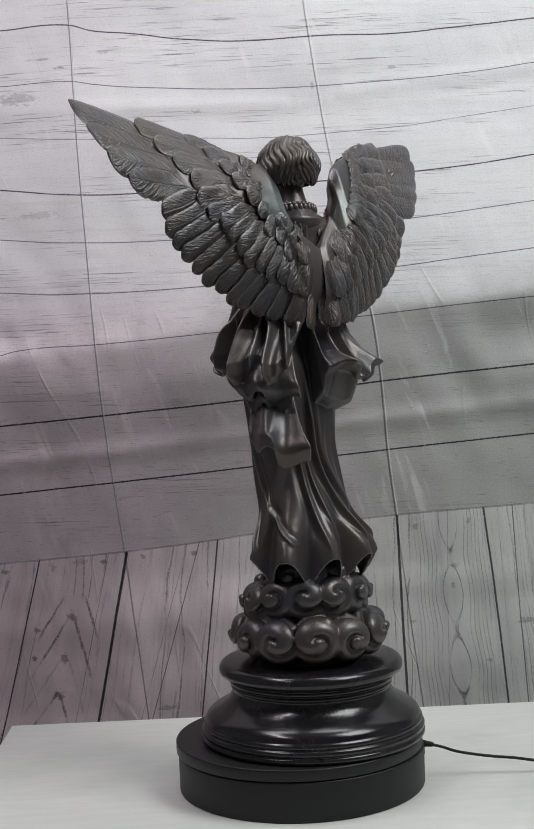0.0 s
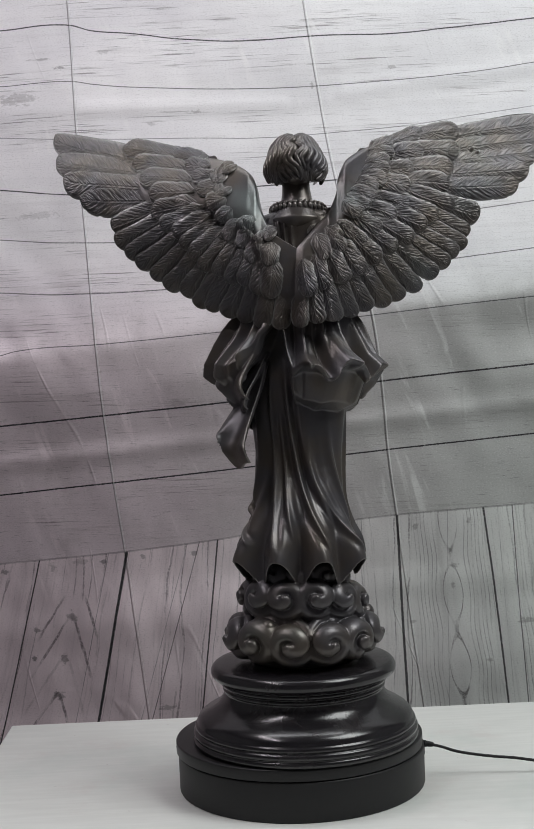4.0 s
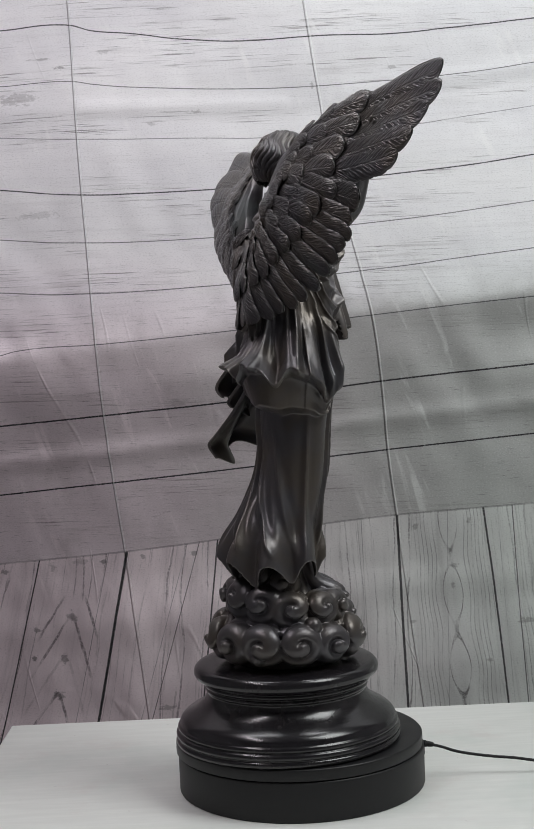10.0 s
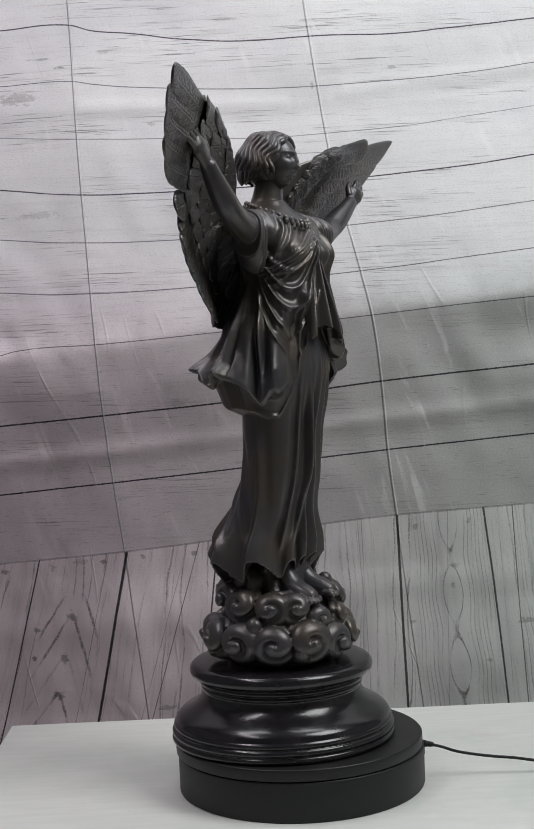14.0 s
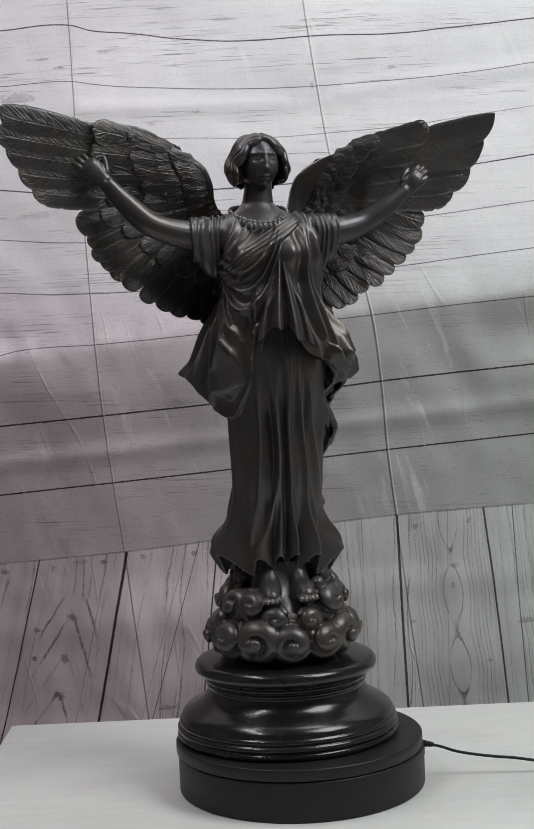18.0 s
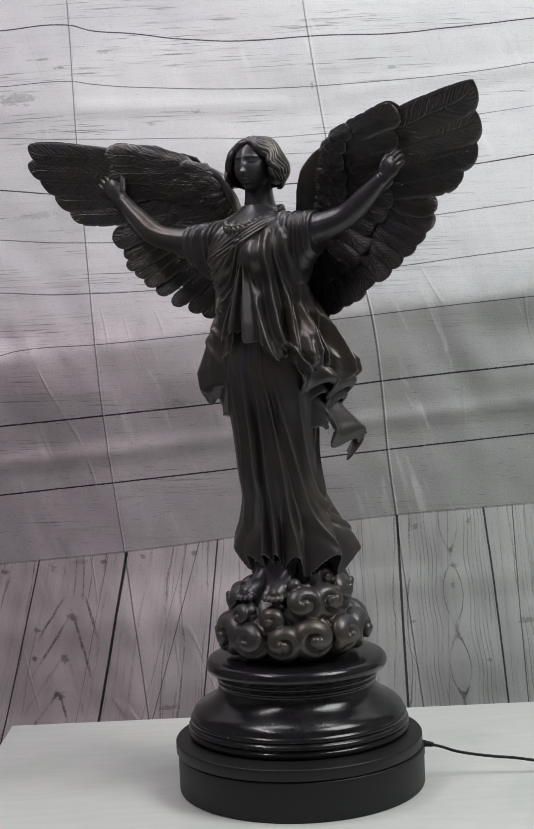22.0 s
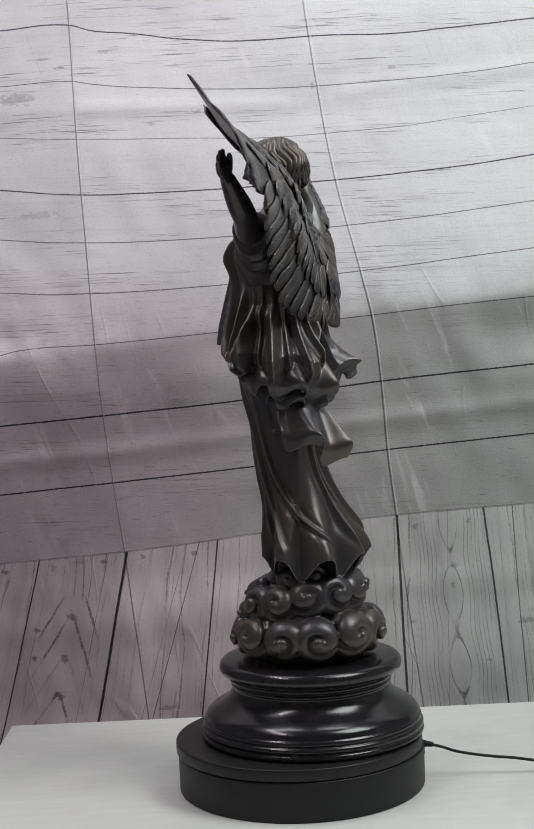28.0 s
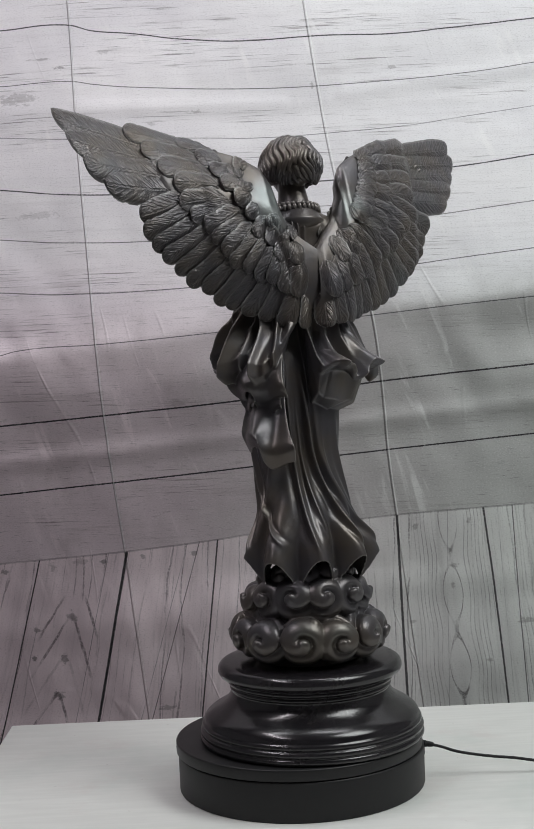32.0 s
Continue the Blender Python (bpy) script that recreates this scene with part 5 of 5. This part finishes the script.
def add_arm(body, s):
    if s < 0:
        joints = [(-0.072, -0.030, 0.668), (-0.105, -0.046, 0.666), (-0.150, -0.060, 0.678), (-0.178, -0.064, 0.702), (-0.200, -0.067, 0.726)]
        hand = np.array([-0.234, -0.070, 0.762])
    else:
        joints = [(0.044, -0.030, 0.668), (0.074, -0.030, 0.668), (0.112, -0.024, 0.680), (0.140, -0.025, 0.699), (0.162, -0.026, 0.716)]
        hand = np.array([0.188, -0.028, 0.741])
    path = along(joints, 30)
    radii = glide(np.linspace(0, 1, 30), [0, 0.25, 0.5, 0.65, 1], [0.019, 0.0172, 0.0142, 0.0140, 0.0088])
    body.tube(path, radii, 20)
    wrist = path[-1]
    d = hand - wrist
    length = np.linalg.norm(d)
    d /= length
    out = np.cross(d, np.array([0, -1.0, 0.2]))
    out /= np.linalg.norm(out)
    up = np.cross(out, d)
    palm = [wrist - d * 0.004, wrist + d * length * 0.18, wrist + d * length * 0.42, wrist + d * length * 0.56]
    body.tube(palm, [0.0088, 0.0105, 0.0128, 0.0115], 16, 0.55, up)
    for i, (f, reach) in enumerate(((-0.78, 0.92), (-0.28, 1.0), (0.25, 0.98), (0.75, 0.84))):
        a = wrist + d * length * 0.50 + out * f * 0.0105
        b = wrist + d * length * reach + out * f * (0.0150 if s < 0 else 0.0112) - up * 0.002
        m = (a + b) / 2 + up * 0.0012
        body.tube(along([a, m, b], 9), [0.0034, 0.0035, 0.0032, 0.0033, 0.0032, 0.0030, 0.0030, 0.0028, 0.0022], 10)
    a = wrist + d * length * 0.15 - out * 0.008 * s
    b = wrist + d * length * 0.62 - out * (0.021 if s < 0 else 0.015) * s - up * 0.004
    body.tube(along([a, (a + b) / 2 - out * 0.003 * s, b], 9), [0.0045, 0.0045, 0.0042, 0.004, 0.0038, 0.0036, 0.0034, 0.003, 0.0024], 10)
    # short gathered sleeve
    n, k = 70, 60
    shoulder = along([joints[0] - np.array([s * 0.022, 0, -0.006]), joints[0], joints[1]], n)
    t = np.linspace(0, 1, n)
    a = np.linspace(0, 2 * np.pi, k, endpoint=False)
    gather = 0.0036 * (pleat(t[:, None] * 7.0 + 0.5 * np.sin(a)[None], 0.9 + s) - 0.3)
    r = (0.0195 + 0.0020 * sleek(t, 0.0, 0.6))[:, None] + gather
    droop = sleek(-np.sin(a), 0.0, 1.0)[None] * (0.010 + 0.020 * sleek(t, 0.1, 0.7) * sleek(1 - t, 0.0, 0.35))[:, None]
    y = shoulder[:, 1][:, None] + r * np.cos(a)[None] * 1.05
    z = shoulder[:, 2][:, None] + r * np.sin(a)[None] - droop
    x = np.repeat(shoulder[:, 0][:, None], k, 1) - s * 0.3 * droop
    p = np.stack([x, y, z], -1)
    body.solid(p, True)


def add_head(body):
    rng = np.random.RandomState(3)
    c = np.array([-0.0180, -0.0245, 0.7492])
    # neck
    neck = along([(-0.019, -0.016, 0.680), (-0.019, -0.018, 0.700), (-0.018, -0.021, 0.725), (-0.018, -0.022, 0.742)], 20)
    body.tube(neck, glide(np.linspace(0, 1, 20), [0, 0.2, 0.34, 0.55, 1], [0.036, 0.0270, 0.0208, 0.0176, 0.0168]), 32)
    # face
    el, az = np.radians(np.linspace(-88, 88, 90)), np.linspace(0, 2 * np.pi, 120, endpoint=False)
    ce, se = np.cos(el)[:, None], np.sin(el)[:, None]
    x, y, z = ce * np.cos(az)[None], ce * np.sin(az)[None], se + 0 * az[None]
    taper = 1 - 0.30 * sleek(-z, 0.15, 0.95)
    p = np.stack([x * 0.0238 * taper, y * 0.0330 * (1 - 0.12 * sleek(-z, 0.3, 1.0)), z * 0.0345], -1)
    fx, fz = p[..., 0], p[..., 2]
    front = sleek(-y, 0.10, 0.45)
    bump = lambda bx, bz, wx, wz, h: h * np.exp(-(((fx - bx) / wx) ** 2 + ((fz - bz) / wz) ** 2))
    face = bump(0, -0.0085, 0.0032, 0.0036, 0.0052) + bump(0, 0.0005, 0.0026, 0.0095, 0.0042) + bump(0, -0.0098, 0.0058, 0.0026, 0.0014)
    for side in (-1, 1):
        face += bump(side * 0.0095, 0.0098, 0.0075, 0.0020, 0.0018) - bump(side * 0.0085, 0.0040, 0.0056, 0.0036, 0.0040)
        face += bump(side * 0.0092, 0.0036, 0.0036, 0.0022, 0.0030) + bump(side * 0.0092, 0.0058, 0.0046, 0.0008, 0.0010) - bump(side * 0.0092, 0.0018, 0.0040, 0.0007, 0.0010)
        face += bump(side * 0.0120, -0.0080, 0.0060, 0.0065, 0.0010) - bump(side * 0.0065, -0.0170, 0.0020, 0.0020, 0.0010)
    face += bump(0, -0.0162, 0.0056, 0.0013, 0.0034) + bump(0, -0.0198, 0.0046, 0.0015, 0.0030) - bump(0, -0.0180, 0.0066, 0.0007, 0.0026)
    face += bump(0, -0.0270, 0.0066, 0.0042, 0.0042) - bump(0, -0.0226, 0.0060, 0.0014, 0.0010)
    p[..., 1] -= face * front
    ct, st = math.cos(radians(9)), math.sin(radians(9))
    spin = np.array([[ct, -st, 0], [st, ct, 0], [0, 0, 1]])

    def turn(q, radii=None):
        """The head looks a little to one side: a skin, or a lock of the given radii."""
        q = np.asarray(q) @ spin.T + c
        if radii is None:
            body.grid(q, q.shape[1] == 120)
        else:
            body.tube(q, radii, 10)

    turn(p)
    # hair: a cap, and waved locks swept from the parting to a bob at the jaw and nape
    f = np.radians(np.linspace(-42, 90, 40))
    a = np.radians(np.linspace(-34, 214, 90))
    swell = 1 + 0.10 * sleek(-np.sin(f), -0.2, 0.5)
    cap = np.stack([np.cos(f)[:, None] * np.cos(a) * 0.0300 * swell[:, None], np.cos(f)[:, None] * np.sin(a) * 0.0338 * swell[:, None] + 0.002, np.repeat(np.sin(f)[:, None], 90, 1) * 0.0335], -1)
    turn(cap)
    size = np.array([0.0306, 0.0340, 0.0342])
    t = np.linspace(0, 1, 44)[:, None]
    for side in (-1, 1):
        for layer, count in ((0, 15), (1, 11)):
            for i in range(count):
                k = i / (count - 1)
                tilt = radians(-40 + 78 * k)
                a0 = np.array([side * 0.06, math.sin(tilt), math.cos(tilt)])
                az, low = radians(-22 + 110 * k), radians(116 + 8 * math.sin(2.2 * k + layer) - 16 * layer + rng.uniform(-4, 4))
                a1 = np.array([side * math.sin(low) * math.cos(az), math.sin(low) * math.sin(az), math.cos(low)])
                bend = np.array([side * (0.96 - 0.70 * k**1.3), 0.25 * (k - 0.4) + 0.75 * k**2 - 0.42 * (1 - k) ** 3, 0.40 + 0.22 * k])
                way = a0 * (1 - t) ** 2 + 2 * t * (1 - t) * bend * 0.95 + a1 * t**2
                way /= np.linalg.norm(way, axis=1)[:, None]
                across = np.cross(way, np.gradient(way, axis=0))
                across /= np.linalg.norm(across, axis=1)[:, None] + 1e-9
                way = way + across * (0.115 * np.sin(t * 13.0 + 0.55 * i + 1.4 * layer) * t**0.4)
                puff = 1.0 + 0.03 * layer + 0.17 * sleek(t, 0.50, 0.95) + 0.026 * np.sin(t * 13.0 + 0.55 * i + 0.8)
                width = 0.0044 * np.sin(np.pi * np.clip(t[:, 0] * 0.80 + 0.14, 0, 1)) ** 0.5 * rng.uniform(0.85, 1.15)
                turn(way * size * puff + np.array([0, 0.0015, 0]), width)
    for i in range(13):
        az = radians(-5 + 190 * i / 12)
        k = np.linspace(0, 1, 24)
        polar = np.radians(84 + 36 * k)
        q = np.stack([np.sin(polar) * np.cos(az + 0.10 * np.sin(6 * k + i)), np.sin(polar) * np.sin(az + 0.10 * np.sin(6 * k + i)), np.cos(polar)], -1)
        turn(q * size * (1.04 + 0.07 * np.sin(np.pi * k))[:, None], 0.0050 * np.sin(np.pi * np.clip(k * 0.85 + 0.1, 0, 1)) ** 0.6)
    # bead necklace
    for i in range(34):
        a0 = 2 * math.pi * i / 34
        y = -0.0235 - (0.0430 if math.cos(a0) > 0 else 0.0300) * math.cos(a0)
        z = 0.7030 - 0.0270 * (0.5 + 0.5 * math.cos(a0)) ** 1.6
        x = -0.0195 + 0.0335 * math.sin(a0)
        body.ball((x, y - 0.003, z), 0.0029, 10, 7)
        body.ball((x, y - 0.005 * (0.4 + 0.6 * math.cos(a0)), z - 0.0045), (0.0026, 0.0024, 0.0042), 8, 6)


def add_foot(body, x, y, z, turn):
    """A bare foot with its toes pointing to the front."""
    c, s = math.cos(radians(turn)), math.sin(radians(turn))
    place = lambda q: np.stack([x + c * q[:, 0] - s * q[:, 1], y + s * q[:, 0] + c * q[:, 1], z + q[:, 2]], -1)
    path = along([(0, 0.030, 0.052), (0, 0.024, 0.030), (0, 0.012, 0.014), (0, -0.006, 0.006), (0, -0.014, 0.003)], 20)
    body.tube(place(path), glide(np.linspace(0, 1, 20), [0, 0.3, 0.6, 0.85, 1], [0.0105, 0.0110, 0.0125, 0.0125, 0.0105]), 18, 1.0, (0, -0.5, 1))
    for i in range(5):
        tx = (i - 2) * 0.0050
        tip = -0.024 + 0.0013 * abs(i - 1.4) ** 1.5
        q = np.array([(tx * 0.9, -0.008, 0.003), (tx, tip * 0.75, 0.0035), (tx * 1.05, tip, 0.0005)])
        body.tube(place(along(q, 8)), np.array([0.0034, 0.0033, 0.0030, 0.0028, 0.0029, 0.0031, 0.0030, 0.0022]) * (1.2 if i == (0 if turn > 0 else 4) else 1.0), 9)


CLOUD = np.array([-0.007, -0.003])
MOUND_Z = [0.156, 0.170, 0.186, 0.205, 0.222, 0.238, 0.256, 0.275]
MOUND_R = [0.074, 0.081, 0.083, 0.078, 0.071, 0.063, 0.052, 0.042]


def add_scroll(body, deg, z, r, hand, turns=1.35, phase=0.0, push=0.0):
    """A rolled cloud volute: a fat coil that winds in towards a raised knob, with a tail that runs off into the mound."""
    a = radians(deg)
    out = np.array([math.cos(a), math.sin(a), 0.0])
    reach = float(glide(np.array(z), MOUND_Z, MOUND_R))
    lean = 0.30 if z > 0.215 else 0.05
    n = out * math.cos(lean) + np.array([0, 0, 1]) * math.sin(lean)
    side = np.cross(np.array([0, 0, 1.0]), n)
    side /= np.linalg.norm(side)
    up = np.cross(n, side)
    mid = np.array([*CLOUD, 0]) + out * (reach + push) + np.array([0, 0, z])
    f, a = np.linspace(0, np.pi, 56), np.linspace(0, 2 * np.pi, 84, endpoint=False)
    far = np.where(f > np.pi / 2, 2 - np.sin(f), np.sin(f))[:, None]
    coil = (hand * (a[None] + phase) / (2 * np.pi) - turns * far**0.9) % 1.0
    gap = np.minimum(coil, 1 - coil)
    groove = np.exp(-((gap / 0.115) ** 2)) * sleek(far, 0.10, 0.26) * sleek(-far, -1.30, -1.02)
    size = r * (1.0 + 0.10 * np.sin(np.pi * coil) * sleek(-far, -1.2, -0.9) - 0.30 * groove)
    rho = np.sin(f)[:, None]
    q = mid - n * r * 0.40 + side * (1.16 * rho * np.cos(a)[None] * size)[..., None] + up * (rho * np.sin(a)[None] * size)[..., None] + n * (np.cos(f)[:, None] * size * 0.92 + 0.10 * r * np.exp(-((far / 0.22) ** 2)))[..., None]
    body.grid(q, True)
    tail = np.linspace(0, 1, 26)
    ang = phase + hand * (0.2 + 1.5 * tail)
    wide = r * (0.80 + 0.62 * tail**1.2)
    q = mid - n * (r * (0.42 + 0.45 * tail))[:, None] + side * (1.1 * wide * np.cos(ang))[:, None] + up * (wide * np.sin(ang) * 0.85)[:, None]
    body.tube(q, r * (0.34 - 0.16 * tail), 14, 1.0, n)


def add_clouds(body):
    th = np.linspace(-np.pi, np.pi, 160, endpoint=False)
    z = np.linspace(0.1562, 0.275, 60)
    r = glide(z, MOUND_Z, [0.061, 0.068, 0.070, 0.066, 0.058, 0.043, 0.036, 0.034])[:, None] * np.ones((1, 160))
    r = r + 0.0030 * np.sin(7 * th[None] + 60 * z[:, None]) * sleek(z, 0.157, 0.17)[:, None]
    body.solid(np.stack([CLOUD[0] + r * np.cos(th)[None], CLOUD[1] + r * np.sin(th)[None], np.repeat(z[:, None], 160, 1)], -1), True)
    # bearing, height, radius, hand, where the coil begins
    scrolls = [(-122, 0.188, 0.0250, -1, 2.6), (-92, 0.184, 0.0215, 1, 0.5), (-62, 0.184, 0.0205, -1, 2.8), (-36, 0.188, 0.0235, 1, 0.4), (-6, 0.188, 0.0225, -1, 2.4), (24, 0.188, 0.0245, 1, 0.6),
               (56, 0.190, 0.0260, -1, 2.5), (88, 0.188, 0.0245, 1, 0.3), (118, 0.188, 0.0245, -1, 2.9), (148, 0.188, 0.0240, 1, 0.6), (178, 0.188, 0.0235, -1, 2.6), (-151, 0.186, 0.0225, 1, 0.5),
               (-106, 0.212, 0.0150, 1, 0.4), (-74, 0.210, 0.0140, -1, 2.7), (-42, 0.226, 0.0225, -1, 2.6), (-14, 0.228, 0.0215, 1, 0.5), (16, 0.236, 0.0225, -1, 2.7), (48, 0.238, 0.0240, 1, 0.4),
               (80, 0.238, 0.0235, -1, 2.6), (112, 0.238, 0.0235, 1, 0.5), (144, 0.234, 0.0225, -1, 2.8), (174, 0.228, 0.0215, 1, 0.4), (-154, 0.226, 0.0200, -1, 2.5), (-130, 0.226, 0.0190, 1, 0.4),
               (62, 0.262, 0.0170, 1, 0.6), (98, 0.263, 0.0175, -1, 2.5), (132, 0.262, 0.0170, 1, 0.4), (166, 0.256, 0.0165, -1, 2.6), (28, 0.260, 0.0165, -1, 2.7), (-6, 0.254, 0.0150, 1, 0.5)]
    for deg, zz, rr, hand, phase in scrolls:
        add_scroll(body, deg, zz, rr, hand, 1.15, phase)
    # small knobs between the coils
    rng = np.random.RandomState(8)
    for k in range(9):
        a, zz = radians(-172 + 360 * k / 9 + rng.uniform(-5, 5)), rng.choice([0.176, 0.210, 0.245]) + rng.uniform(-0.004, 0.004)
        reach = float(glide(np.array(zz), MOUND_Z, MOUND_R))
        body.ball((CLOUD[0] + reach * math.cos(a), CLOUD[1] + reach * math.sin(a), zz), rng.uniform(0.009, 0.013), 14, 9)


def make_statue():
    body = Sculpt()
    add_clouds(body)
    add_foot(body, -0.028, -0.052, 0.2315, -6)
    add_foot(body, 0.012, -0.051, 0.2325, 8)
    add_skirt(body)
    add_garment(body)
    add_cascade(body)
    add_panel(body)
    for s in (-1, 1):
        add_arm(body, s)
    body.fused(0.0010)
    for s in (-1, 1):
        add_wing(body, s)
    add_head(body)
    ob = body.object("statue", BRONZE, 0.156)
    return tagged(ob, "dark patinated bronze statue of a robed winged figure on swirling clouds", "statue")


make_room()
make_backdrop()
make_table()
PLATTER = make_turntable()
make_cable()
PEDESTAL = make_pedestal()
STATUE = make_statue()

SPIN, HEADING, CENTRE = 11.5868, 218.5, Vector((0.0140, -0.0095, 0.0))


def motions():
    """The platter turns steadily and carries the pedestal and the figure round."""
    times = [i * 1.0 for i in range(33)]
    turned = lambda t, z, local: pose(0, 0, z, 0, 0, -SPIN * t) @ Matrix.Translation(CENTRE) @ pose(0, 0, 0, 0, 0, HEADING) @ Matrix.Translation(local)
    walk(PLATTER, [(t, pose(0, 0, 0, 0, 0, -SPIN * t)) for t in times])
    walk(PEDESTAL, [(t, turned(t, 0.0, (*PED, 0))) for t in times])
    walk(STATUE, [(t, turned(t, 0.156, (0, 0, 0))) for t in times])


motions()
